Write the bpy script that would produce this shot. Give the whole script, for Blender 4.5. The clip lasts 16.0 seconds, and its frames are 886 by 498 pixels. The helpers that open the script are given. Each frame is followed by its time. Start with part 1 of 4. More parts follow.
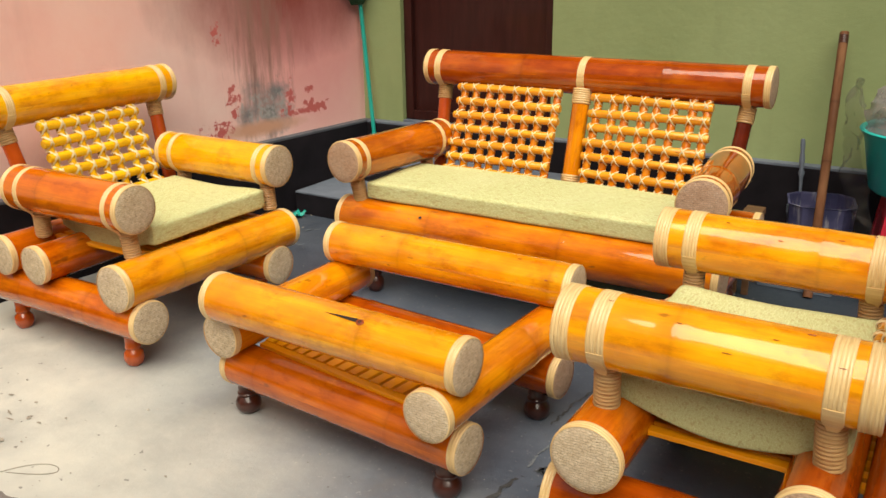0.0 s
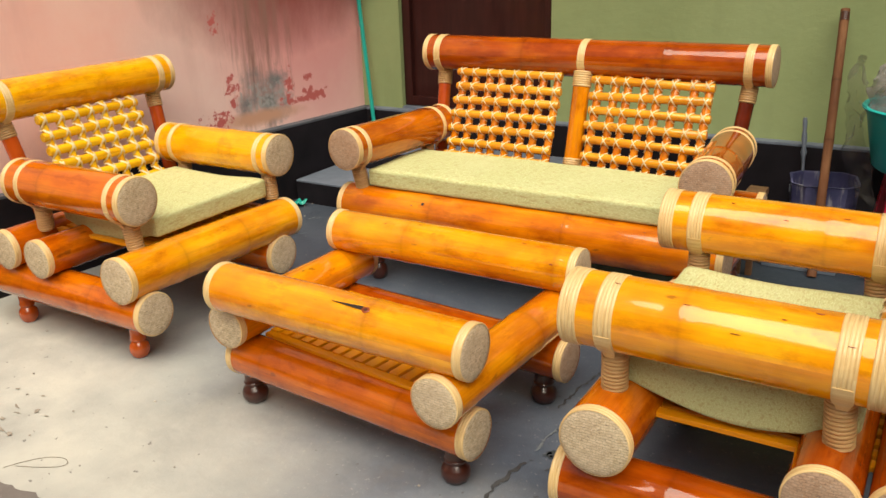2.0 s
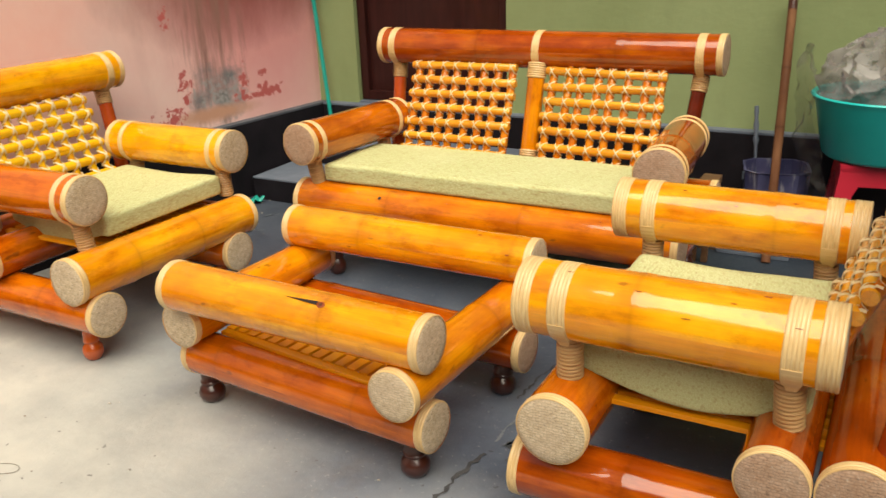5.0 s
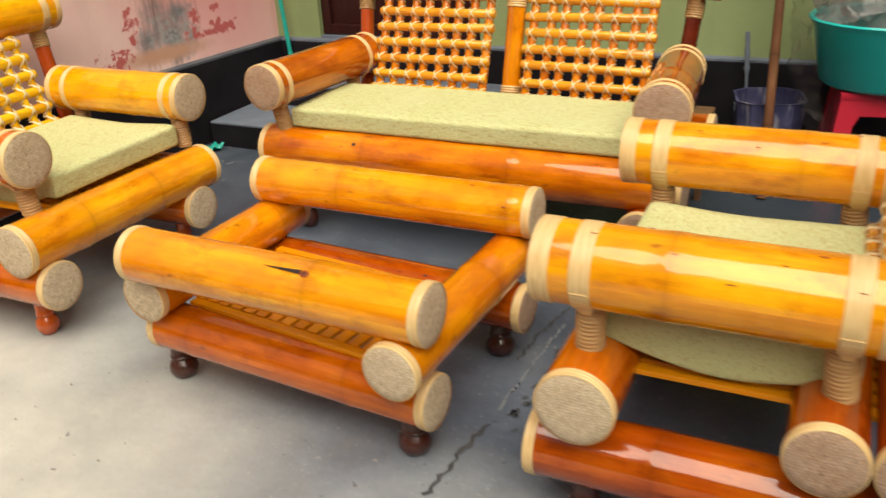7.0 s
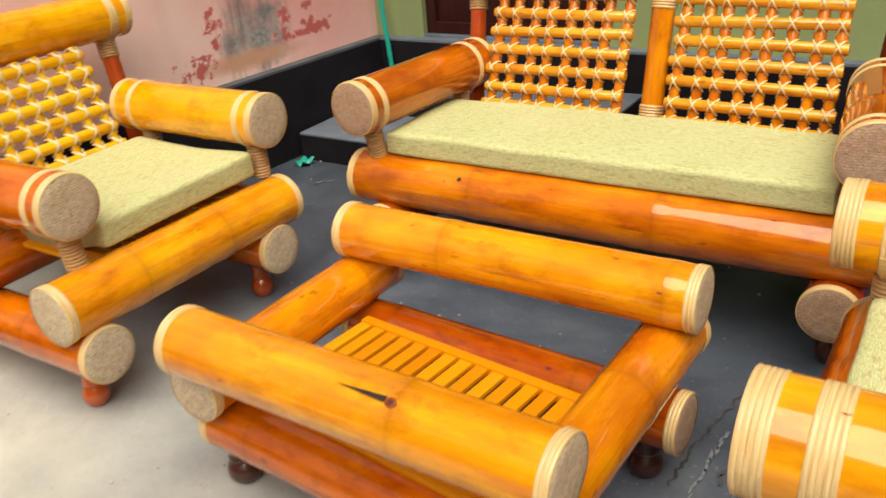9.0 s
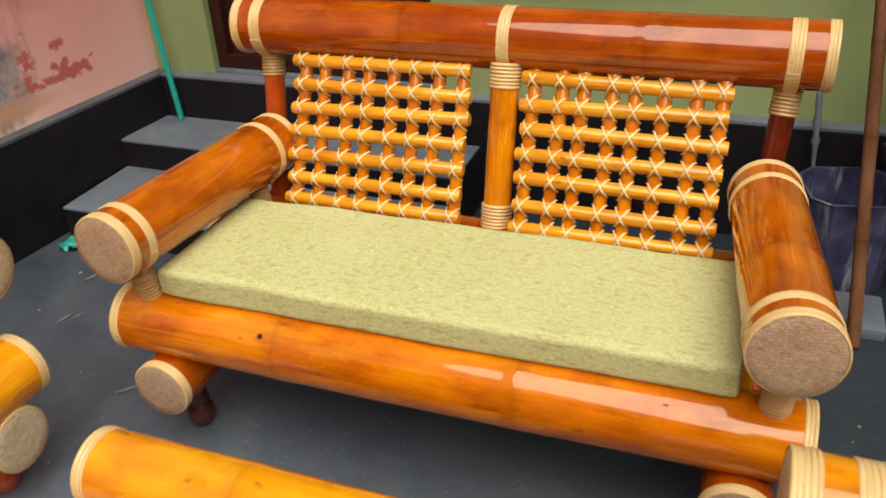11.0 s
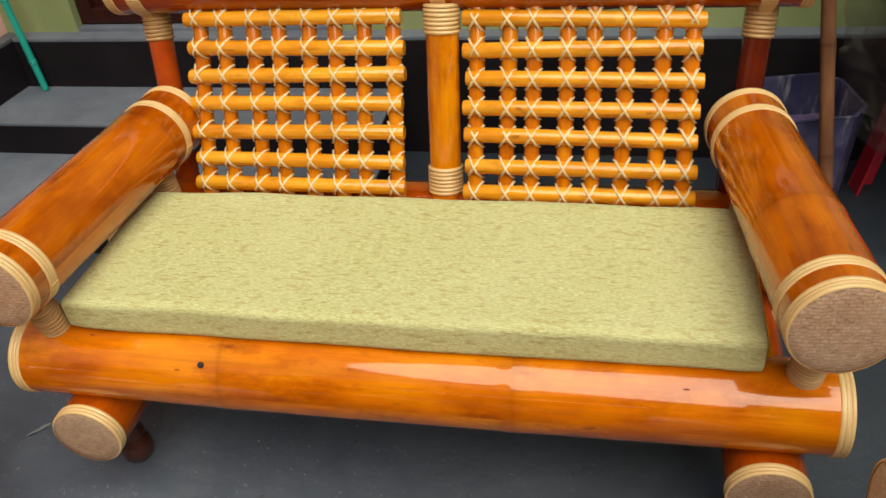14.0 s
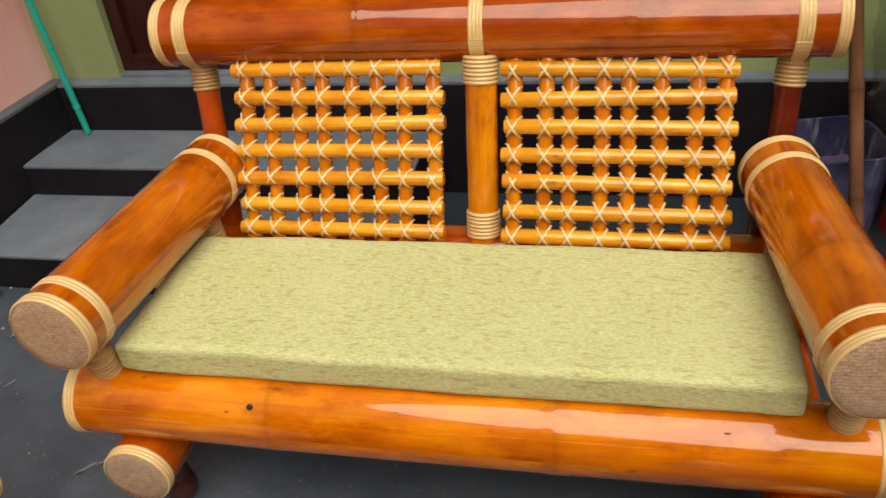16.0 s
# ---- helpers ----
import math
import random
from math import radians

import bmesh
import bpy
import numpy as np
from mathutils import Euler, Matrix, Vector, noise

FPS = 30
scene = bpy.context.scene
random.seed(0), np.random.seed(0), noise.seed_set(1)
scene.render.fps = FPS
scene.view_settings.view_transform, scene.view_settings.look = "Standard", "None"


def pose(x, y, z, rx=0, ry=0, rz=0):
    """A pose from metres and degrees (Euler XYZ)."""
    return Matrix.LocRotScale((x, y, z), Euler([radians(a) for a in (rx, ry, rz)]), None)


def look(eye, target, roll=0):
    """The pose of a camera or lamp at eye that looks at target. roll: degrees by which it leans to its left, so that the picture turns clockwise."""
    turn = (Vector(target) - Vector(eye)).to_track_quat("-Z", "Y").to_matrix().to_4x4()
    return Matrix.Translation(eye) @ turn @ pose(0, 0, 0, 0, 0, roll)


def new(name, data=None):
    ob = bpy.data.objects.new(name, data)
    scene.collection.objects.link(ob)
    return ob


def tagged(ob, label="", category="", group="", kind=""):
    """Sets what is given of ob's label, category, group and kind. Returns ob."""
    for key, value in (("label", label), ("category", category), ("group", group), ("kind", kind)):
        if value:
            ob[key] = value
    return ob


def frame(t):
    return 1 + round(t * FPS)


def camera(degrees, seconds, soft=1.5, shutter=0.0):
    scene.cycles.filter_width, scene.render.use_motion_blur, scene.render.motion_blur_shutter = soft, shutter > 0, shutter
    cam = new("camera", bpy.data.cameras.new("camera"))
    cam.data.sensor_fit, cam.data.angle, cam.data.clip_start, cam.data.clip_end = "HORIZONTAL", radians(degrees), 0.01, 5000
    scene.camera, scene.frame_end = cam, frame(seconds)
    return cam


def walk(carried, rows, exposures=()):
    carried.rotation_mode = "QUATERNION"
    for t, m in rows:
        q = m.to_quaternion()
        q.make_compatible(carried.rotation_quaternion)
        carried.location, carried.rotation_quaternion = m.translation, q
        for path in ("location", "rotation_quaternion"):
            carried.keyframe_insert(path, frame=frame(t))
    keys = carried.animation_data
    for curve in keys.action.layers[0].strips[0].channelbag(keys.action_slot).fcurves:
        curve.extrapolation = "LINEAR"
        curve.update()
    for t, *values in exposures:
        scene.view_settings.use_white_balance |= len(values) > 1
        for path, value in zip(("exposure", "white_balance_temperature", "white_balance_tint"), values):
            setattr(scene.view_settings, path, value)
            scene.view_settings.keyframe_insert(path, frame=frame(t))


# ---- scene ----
cam = camera(55.6, 16.0, shutter=0.5)
PATH = [
    (0, (1.29, -3.106, 1.317), (0.294, -1.501, 0.662), -0.8),
    (0.5, (1.29, -3.105, 1.319), (0.306, -1.5, 0.644), -1.0),
    (1, (1.286, -3.106, 1.316), (0.307, -1.506, 0.622), -1.4),
    (1.5, (1.281, -3.104, 1.311), (0.303, -1.51, 0.604), -1.6),
    (2, (1.279, -3.107, 1.315), (0.287, -1.512, 0.629), -1.9),
    (2.5, (1.278, -3.111, 1.314), (0.289, -1.513, 0.628), -0.7),
    (3, (1.282, -3.112, 1.313), (0.313, -1.501, 0.63), -0.5),
    (3.5, (1.277, -3.114, 1.309), (0.292, -1.524, 0.601), -0.5),
    (4, (1.281, -3.11, 1.31), (0.299, -1.522, 0.592), -0.4),
    (4.5, (1.286, -3.107, 1.313), (0.321, -1.511, 0.59), -0.4),
    (4.7, (1.297, -3.1, 1.31), (0.348, -1.484, 0.612), -1.3),
    (6.8, (1.199, -2.973, 1.287), (0.406, -1.346, 0.434), -3.2),
    (7, (1.122, -2.937, 1.283), (0.314, -1.318, 0.432), -3.2),
    (7.5, (0.969, -2.877, 1.281), (0.168, -1.245, 0.447), -3.4),
    (8, (0.883, -2.779, 1.272), (-0.004, -1.195, 0.432), -2.5),
    (8.5, (0.84, -2.598, 1.279), (-0.18, -1.103, 0.429), -3.3),
    (9, (0.827, -2.472, 1.266), (-0.18, -0.982, 0.389), -5.0),
    (9.5, (0.747, -2.274, 1.287), (-0.179, -0.722, 0.429), -5.2),
    (10, (0.701, -2.105, 1.397), (-0.143, -0.542, 0.479), -7.4),
    (10.2, (0.685, -2.052, 1.412), (-0.119, -0.482, 0.47), -6.1),
    (12.3, (0.363, -1.612, 1.478), (-0.135, -0.022, 0.373), -4.7),
    (12.5, (0.359, -1.612, 1.479), (-0.13, -0.028, 0.36), -4.7),
    (13, (0.358, -1.607, 1.483), (-0.106, -0.019, 0.36), -4.6),
    (13.5, (0.357, -1.597, 1.48), (-0.058, -0.001, 0.349), -4.9),
    (14, (0.349, -1.595, 1.436), (-0.024, -0.036, 0.24), -5.7),
    (14.5, (0.335, -1.591, 1.435), (-0.005, -0.029, 0.233), -7.0),
    (15, (0.325, -1.591, 1.462), (-0.048, -0.003, 0.304), -6.7),
    (15.5, (0.326, -1.598, 1.477), (-0.059, 0.003, 0.342), -6.5),
    (16, (0.313, -1.622, 1.486), (-0.105, -0.027, 0.354), -6.5),
]
walk(cam, [(t, look(eye, target, roll)) for t, eye, target, roll in PATH], exposures=[(0.0, 0.24, 6600, 8), (9.0, 0.22, 6600, 8), (10.2, 0.15, 6600, 8), (12.5, -0.20, 6600, 8), (14.5, -0.12, 6600, 8), (16.0, -0.10, 6600, 8)])

# ---- world, sun ----
world = bpy.data.worlds.new("sky")
scene.world = world
world.use_nodes = True
wn = world.node_tree
sky = wn.nodes.new("ShaderNodeTexSky")
sky.sky_type = "NISHITA"
sky.sun_disc = False
sky.sun_elevation, sky.sun_rotation = radians(60), radians(150)
sky.dust_density, sky.air_density, sky.ozone_density = 3.0, 1.0, 1.0
wn.nodes["Background"].inputs["Strength"].default_value = 0.05
wn.links.new(sky.outputs["Color"], wn.nodes["Background"].inputs["Color"])
sun_data = bpy.data.lights.new("sun", "SUN")
sun_data.energy, sun_data.angle, sun_data.color = 4.3, radians(63), (1.0, 0.93, 0.77)
sun = new("sun", sun_data)
sun.matrix_world = look((4.2, -7.3, 14.6), (0, 0, 0))


# ---- materials ----
class Nodes:
    """A node material in the making."""

    def __init__(self, name):
        self.mat = bpy.data.materials.new(name)
        self.mat.use_nodes = True
        self.tree = self.mat.node_tree
        self.bsdf = self.tree.nodes["Principled BSDF"]

    def add(self, kind, **sockets):
        n = self.tree.nodes.new("ShaderNode" + kind)
        for key, value in sockets.items():
            self.put(n, key.replace("_", " "), value)
        return n

    def put(self, n, key, value):
        socket = n.inputs[key]
        if isinstance(value, bpy.types.NodeSocket):
            self.tree.links.new(value, socket)
        else:
            socket.default_value = value

    def set(self, **sockets):
        for key, value in sockets.items():
            self.put(self.bsdf, key.replace("_", " "), value)

    def coords(self, kind="Object", scale=(1, 1, 1), random_shift=True):
        tc = self.tree.nodes.new("ShaderNodeTexCoord")
        m = self.add("Mapping", Scale=scale)
        self.tree.links.new(tc.outputs[kind], m.inputs["Vector"])
        if random_shift:
            info = self.tree.nodes.new("ShaderNodeObjectInfo")
            mul = self.add("VectorMath")
            mul.operation = "SCALE"
            mul.inputs[0].default_value = (7.3, 3.1, 5.7)
            self.tree.links.new(info.outputs["Random"], mul.inputs["Scale"])
            self.tree.links.new(mul.outputs[0], m.inputs["Location"])
        return m.outputs[0]

    def noise(self, vec, scale, detail=4.0, rough=0.55):
        return self.add("TexNoise", Vector=vec, Scale=scale, Detail=detail, Roughness=rough).outputs["Fac"]

    def ramp(self, fac, *stops):
        n = self.tree.nodes.new("ShaderNodeValToRGB")
        while len(n.color_ramp.elements) < len(stops):
            n.color_ramp.elements.new(0.5)
        for e, (pos, col) in zip(n.color_ramp.elements, stops):
            e.position = pos
            e.color = (*col, 1) if not isinstance(col, (int, float)) else (col, col, col, 1)
        self.tree.links.new(fac, n.inputs["Fac"])
        return n.outputs["Color"]

    def mix(self, fac, a, b, blend="MIX"):
        n = self.tree.nodes.new("ShaderNodeMix")
        n.data_type, n.blend_type = "RGBA", blend
        for key, value in ((0, fac), (6, a), (7, b)):
            if isinstance(value, bpy.types.NodeSocket):
                self.tree.links.new(value, n.inputs[key])
            else:
                n.inputs[key].default_value = value if key == 0 else (*value, 1)
        return n.outputs[2]

    def bump(self, height, strength=0.3, distance=0.01):
        b = self.add("Bump", Strength=strength, Distance=distance, Height=height)
        self.put(self.bsdf, "Normal", b.outputs[0])


def bamboo(name, dark, mid, light, rough=0.16, node_dark=0.35, coat=1.0, ior=1.56):
    n = Nodes(name)
    uv = n.coords("UV", (1, 1, 1))
    long_grain = n.coords("UV", (2.2, 34.0, 1))
    fine = n.coords("UV", (9.0, 260.0, 1))
    blotch = n.noise(n.coords("UV", (4.0, 9.0, 1)), 1.3, 4)
    streak = n.noise(long_grain, 1.0, 5, 0.65)
    base = n.ramp(blotch, (0.28, dark), (0.5, mid), (0.72, light))
    base = n.mix(n.ramp(streak, (0.30, 0.42), (0.58, 0.0)), base, tuple(0.55 * c for c in dark))
    base = n.mix(n.ramp(n.noise(fine, 1.0, 3), (0.40, 0.14), (0.6, 0.0)), base, tuple(0.6 * c for c in dark))
    stain = n.noise(n.coords("UV", (6.0, 13.0, 1)), 1.0, 7, 0.7)
    base = n.mix(n.ramp(stain, (0.52, 0.0), (0.72, 0.8)), base, (0.55 * dark[0], 0.42 * dark[1], 0.4 * dark[2]))
    spot = n.noise(n.coords("UV", (14.0, 30.0, 1)), 1.0, 2)
    base = n.mix(n.ramp(spot, (0.70, 0.0), (0.76, 0.55)), base, (0.10, 0.03, 0.008))
    at = n.tree.nodes.new("ShaderNodeAttribute")
    at.attribute_name = "ring"
    ringfac = n.add("Math")
    ringfac.operation = "MULTIPLY"
    n.tree.links.new(at.outputs["Fac"], ringfac.inputs[0])
    ringfac.inputs[1].default_value = node_dark
    base = n.mix(ringfac.outputs[0], base, tuple(0.40 * c for c in dark))
    n.set(Base_Color=base, Roughness=n.ramp(n.noise(uv, 14, 4), (0.3, rough * 0.7), (0.7, rough * 1.7)), Specular_IOR_Level=0.08, Coat_Weight=coat, Coat_Roughness=0.03, Coat_IOR=ior)
    n.bump(streak, 0.04, 0.003)
    return n.mat


AMBER = bamboo("amber lacquered bamboo", (0.70, 0.20, 0.004), (0.88, 0.34, 0.004), (0.94, 0.45, 0.008), 0.2, 0.35)
YELLOW = bamboo("yellow lacquered bamboo", (0.80, 0.28, 0.003), (0.94, 0.42, 0.003), (0.96, 0.50, 0.006), 0.2, 0.2)
YSTICK = bamboo("yellow bamboo stick", (0.74, 0.34, 0.008), (0.90, 0.50, 0.010), (0.95, 0.60, 0.02), 0.25, 0.0, 0.4, 1.5)
ARM = bamboo("russet lacquered bamboo", (0.30, 0.050, 0.0015), (0.55, 0.128, 0.0015), (0.72, 0.21, 0.003))
ORANGE = bamboo("orange lacquered bamboo", (0.44, 0.085, 0.002), (0.70, 0.185, 0.002), (0.84, 0.29, 0.003))
HONEY = bamboo("honey lacquered bamboo", (0.56, 0.135, 0.003), (0.78, 0.25, 0.003), (0.88, 0.36, 0.005))
BROWN = bamboo("red brown lacquered bamboo", (0.26, 0.036, 0.002), (0.42, 0.070, 0.002), (0.56, 0.13, 0.003), 0.12)
RUST = bamboo("rust orange lacquered bamboo", (0.42, 0.070, 0.002), (0.62, 0.135, 0.002), (0.76, 0.21, 0.003))
STICK = bamboo("split bamboo stick", (0.62, 0.20, 0.006), (0.84, 0.35, 0.014), (0.90, 0.47, 0.04), 0.22, 0.0, 0.9, 1.6)
STICKW = bamboo("round bamboo stick", (0.52, 0.12, 0.003), (0.70, 0.21, 0.004), (0.80, 0.30, 0.007), 0.22, 0.0, 0.6, 1.55)
SLAT = bamboo("varnished seat slat", (0.70, 0.23, 0.005), (0.93, 0.37, 0.006), (0.96, 0.45, 0.012), 0.25, 0.0, 0.4, 1.5)
OLD = bamboo("old weathered bamboo", (0.10, 0.04, 0.02), (0.18, 0.08, 0.04), (0.26, 0.13, 0.065), 0.6, 0.6, 0.0, 1.5)


def plain(name, a, b, scale=8.0, rough=0.5, bump=0.2, dist=0.004, coat=0.0, kind="Object", stretch=(1, 1, 1)):
    n = Nodes(name)
    v = n.coords(kind, stretch)
    f = n.noise(v, scale, 6, 0.6)
    n.set(Base_Color=n.ramp(f, (0.3, a), (0.7, b)), Roughness=rough, Coat_Weight=coat, Coat_Roughness=0.08)
    n.bump(n.noise(v, scale * 5, 4), bump, dist)
    return n.mat


POST = plain("red brown painted post", (0.34, 0.042, 0.004), (0.50, 0.08, 0.006), 10, 0.25, 0.1, 0.002, 0.5)
DARKPOST = plain("dark maroon painted post", (0.085, 0.010, 0.003), (0.15, 0.018, 0.004), 10, 0.25, 0.1, 0.002, 0.5)
FOOT = plain("dark lacquered wood", (0.035, 0.009, 0.005), (0.07, 0.015, 0.008), 12, 0.3, 0.1, 0.002, 0.5)
FOOTRED = plain("red lacquered wood", (0.34, 0.045, 0.004), (0.48, 0.085, 0.006), 12, 0.2, 0.1, 0.002, 0.8)
RATTAN = plain("pale rattan", (0.58, 0.36, 0.14), (0.81, 0.60, 0.30), 9, 0.40, 0.2, 0.002, 0.3, "UV", (34, 1.3, 1))
BINDING = plain("tan rattan binding", (0.34, 0.17, 0.055), (0.64, 0.42, 0.19), 9, 0.40, 0.3, 0.002, 0.3, "UV", (60, 1.3, 1))
LASH = plain("pale rattan lashing", (0.66, 0.49, 0.25), (0.82, 0.68, 0.42), 30, 0.45, 0.2, 0.002, 0.1)


def woven(name="woven bamboo matting", k=1.0, lo=(0.54, 0.39, 0.23), hi=(0.80, 0.66, 0.46)):
    n = Nodes(name)
    v = n.coords("UV", (1, 1, 1), False)
    warp = n.add("TexNoise", Vector=v, Scale=45.0, Detail=3.0)
    shift = n.add("VectorMath")
    shift.operation = "MULTIPLY_ADD"
    n.tree.links.new(warp.outputs["Color"], shift.inputs[0])
    shift.inputs[1].default_value = (0.012, 0.012, 0.0)
    n.tree.links.new(v, shift.inputs[2])
    br = n.add("TexBrick", Vector=shift.outputs[0], Scale=64.0, Color1=(1, 1, 1, 1), Color2=(0.52, 0.50, 0.48, 1), Mortar=(0, 0, 0, 1))
    br.inputs["Mortar Size"].default_value = 0.06
    br.inputs["Brick Width"].default_value = 0.80
    br.inputs["Row Height"].default_value = 0.40
    f = n.noise(v, 60, 4)
    col = n.ramp(f, (0.3, tuple(k * c for c in lo)), (0.7, tuple(k * c for c in hi)))
    col = n.mix(0.30, col, br.outputs["Color"], "MULTIPLY")
    col = n.mix(n.ramp(n.noise(n.coords("UV", (90, 240, 1)), 1.0, 3), (0.58, 0.0), (0.66, 0.6)), col, (0.16 * k, 0.10 * k, 0.07 * k))
    col = n.mix(n.ramp(n.noise(n.coords("UV", (260, 110, 1)), 1.0, 3), (0.62, 0.0), (0.70, 0.6)), col, (0.84 * k, 0.74 * k, 0.60 * k))
    col = n.mix(n.ramp(n.noise(n.coords("UV"), 9, 3), (0.4, 0.0), (0.7, 0.35)), col, (0.62 * k, 0.48 * k, 0.36 * k))
    n.set(Base_Color=col, Roughness=0.6)
    n.bump(br.outputs["Color"], 1.0, 0.004)
    return n.mat


WOVEN = woven()
BROWN_WOVEN = woven("brown woven matting", 0.72, (0.60, 0.35, 0.21), (0.78, 0.52, 0.36))


def fabric():
    n = Nodes("pale green woven upholstery")
    v = n.coords("Object", (115, 420, 420), False)
    v2 = n.coords("Object", (1, 1, 1), False)
    thread = n.noise(v, 1.0, 3, 0.7)
    tuft = n.noise(n.coords("Object", (42, 160, 160), False), 1.0, 2, 0.5)
    col = n.ramp(thread, (0.28, (0.39, 0.375, 0.15)), (0.48, (0.53, 0.53, 0.24)), (0.68, (0.66, 0.70, 0.40)))
    col = n.mix(n.ramp(tuft, (0.55, 0.0), (0.68, 0.55)), col, (0.36, 0.24, 0.08))
    col = n.mix(n.ramp(n.noise(v2, 5, 4), (0.35, 0.0), (0.7, 0.25)), col, (0.68, 0.68, 0.41))
    n.set(Base_Color=col, Roughness=0.9)
    n.bump(thread, 0.6, 0.004)
    return n.mat


FABRIC = fabric()


def concrete():
    """Slate grey cement, with a pale dusty worn patch in the open part of the yard."""
    n = Nodes("worn cement floor")
    v = n.coords("Object", (1, 1, 1), False)
    big = n.noise(v, 1.1, 6, 0.6)
    mid = n.noise(v, 5, 8, 0.65)
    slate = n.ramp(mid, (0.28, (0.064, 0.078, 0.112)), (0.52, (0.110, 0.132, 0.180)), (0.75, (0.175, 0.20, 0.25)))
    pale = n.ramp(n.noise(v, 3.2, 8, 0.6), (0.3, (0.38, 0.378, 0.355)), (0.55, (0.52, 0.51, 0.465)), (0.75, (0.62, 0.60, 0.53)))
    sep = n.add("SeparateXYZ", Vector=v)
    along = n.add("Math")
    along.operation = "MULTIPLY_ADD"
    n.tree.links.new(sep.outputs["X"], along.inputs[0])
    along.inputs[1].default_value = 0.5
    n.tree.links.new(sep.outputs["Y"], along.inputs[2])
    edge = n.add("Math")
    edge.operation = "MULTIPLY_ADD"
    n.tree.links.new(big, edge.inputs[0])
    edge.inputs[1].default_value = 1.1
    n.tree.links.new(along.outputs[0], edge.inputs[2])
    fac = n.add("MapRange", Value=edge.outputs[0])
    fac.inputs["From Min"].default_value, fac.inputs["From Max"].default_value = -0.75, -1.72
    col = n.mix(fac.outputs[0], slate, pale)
    col = n.mix(n.ramp(n.noise(v, 2.3, 8, 0.7), (0.60, 0.0), (0.75, 0.35)), col, (0.20, 0.17, 0.15))
    col = n.mix(n.ramp(n.noise(v, 90, 3), (0.64, 0.0), (0.74, 0.35)), col, (0.55, 0.53, 0.50))
    col = n.mix(n.ramp(n.noise(v, 37, 2), (0.72, 0.0), (0.75, 0.6)), col, (0.07, 0.06, 0.06))
    # shade under and behind the sofa, put into the floor colour with a ragged edge
    shade_along = n.add("Math")
    shade_along.operation = "MULTIPLY_ADD"
    n.tree.links.new(sep.outputs["X"], shade_along.inputs[0])
    shade_along.inputs[1].default_value = 0.25
    n.tree.links.new(sep.outputs["Y"], shade_along.inputs[2])
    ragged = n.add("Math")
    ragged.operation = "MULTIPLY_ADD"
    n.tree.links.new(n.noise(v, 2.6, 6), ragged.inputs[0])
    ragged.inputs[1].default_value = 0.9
    n.tree.links.new(shade_along.outputs[0], ragged.inputs[2])
    back_shade = n.add("MapRange", Value=ragged.outputs[0])
    back_shade.inputs["From Min"].default_value, back_shade.inputs["From Max"].default_value = -0.75, 0.5
    col = n.mix(back_shade.outputs[0], col, (0.019, 0.027, 0.040))
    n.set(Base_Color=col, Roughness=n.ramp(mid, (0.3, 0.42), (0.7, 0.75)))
    n.bump(n.noise(v, 22, 10, 0.7), 0.35, 0.01)
    return n.mat


CONCRETE = concrete()
STEPTOP = plain("grey cement tread", (0.095, 0.115, 0.155), (0.175, 0.20, 0.25), 6, 0.6, 0.3, 0.006)
LEDGE = plain("dark dusty ledge", (0.055, 0.06, 0.075), (0.11, 0.115, 0.135), 6, 0.7, 0.3, 0.006)
STOOLWOOD = plain("dull brown stool wood", (0.10, 0.045, 0.02), (0.20, 0.10, 0.045), 8, 0.5, 0.3, 0.004, 0.0, "Object", (2, 2, 12))
BLACK = plain("black painted plinth", (0.006, 0.005, 0.007), (0.015, 0.012, 0.016), 5, 0.6, 0.3, 0.006)


def wall_paint(name, a, b, c):
    n = Nodes(name)
    v = n.coords("Object", (1, 1, 1), False)
    col = n.ramp(n.noise(v, 1.6, 6, 0.6), (0.3, a), (0.55, b), (0.75, c))
    col = n.mix(n.ramp(n.noise(n.coords("Object", (6, 6, 1.2), False), 1.2, 6), (0.55, 0.0), (0.75, 0.18)), col, tuple(0.55 * x for x in a))
    n.set(Base_Color=col, Roughness=0.75)
    n.bump(n.noise(v, 18, 8, 0.65), 0.35, 0.008)
    return n


GREEN = wall_paint("green wall paint", (0.225, 0.275, 0.114), (0.265, 0.318, 0.140), (0.30, 0.355, 0.165)).mat


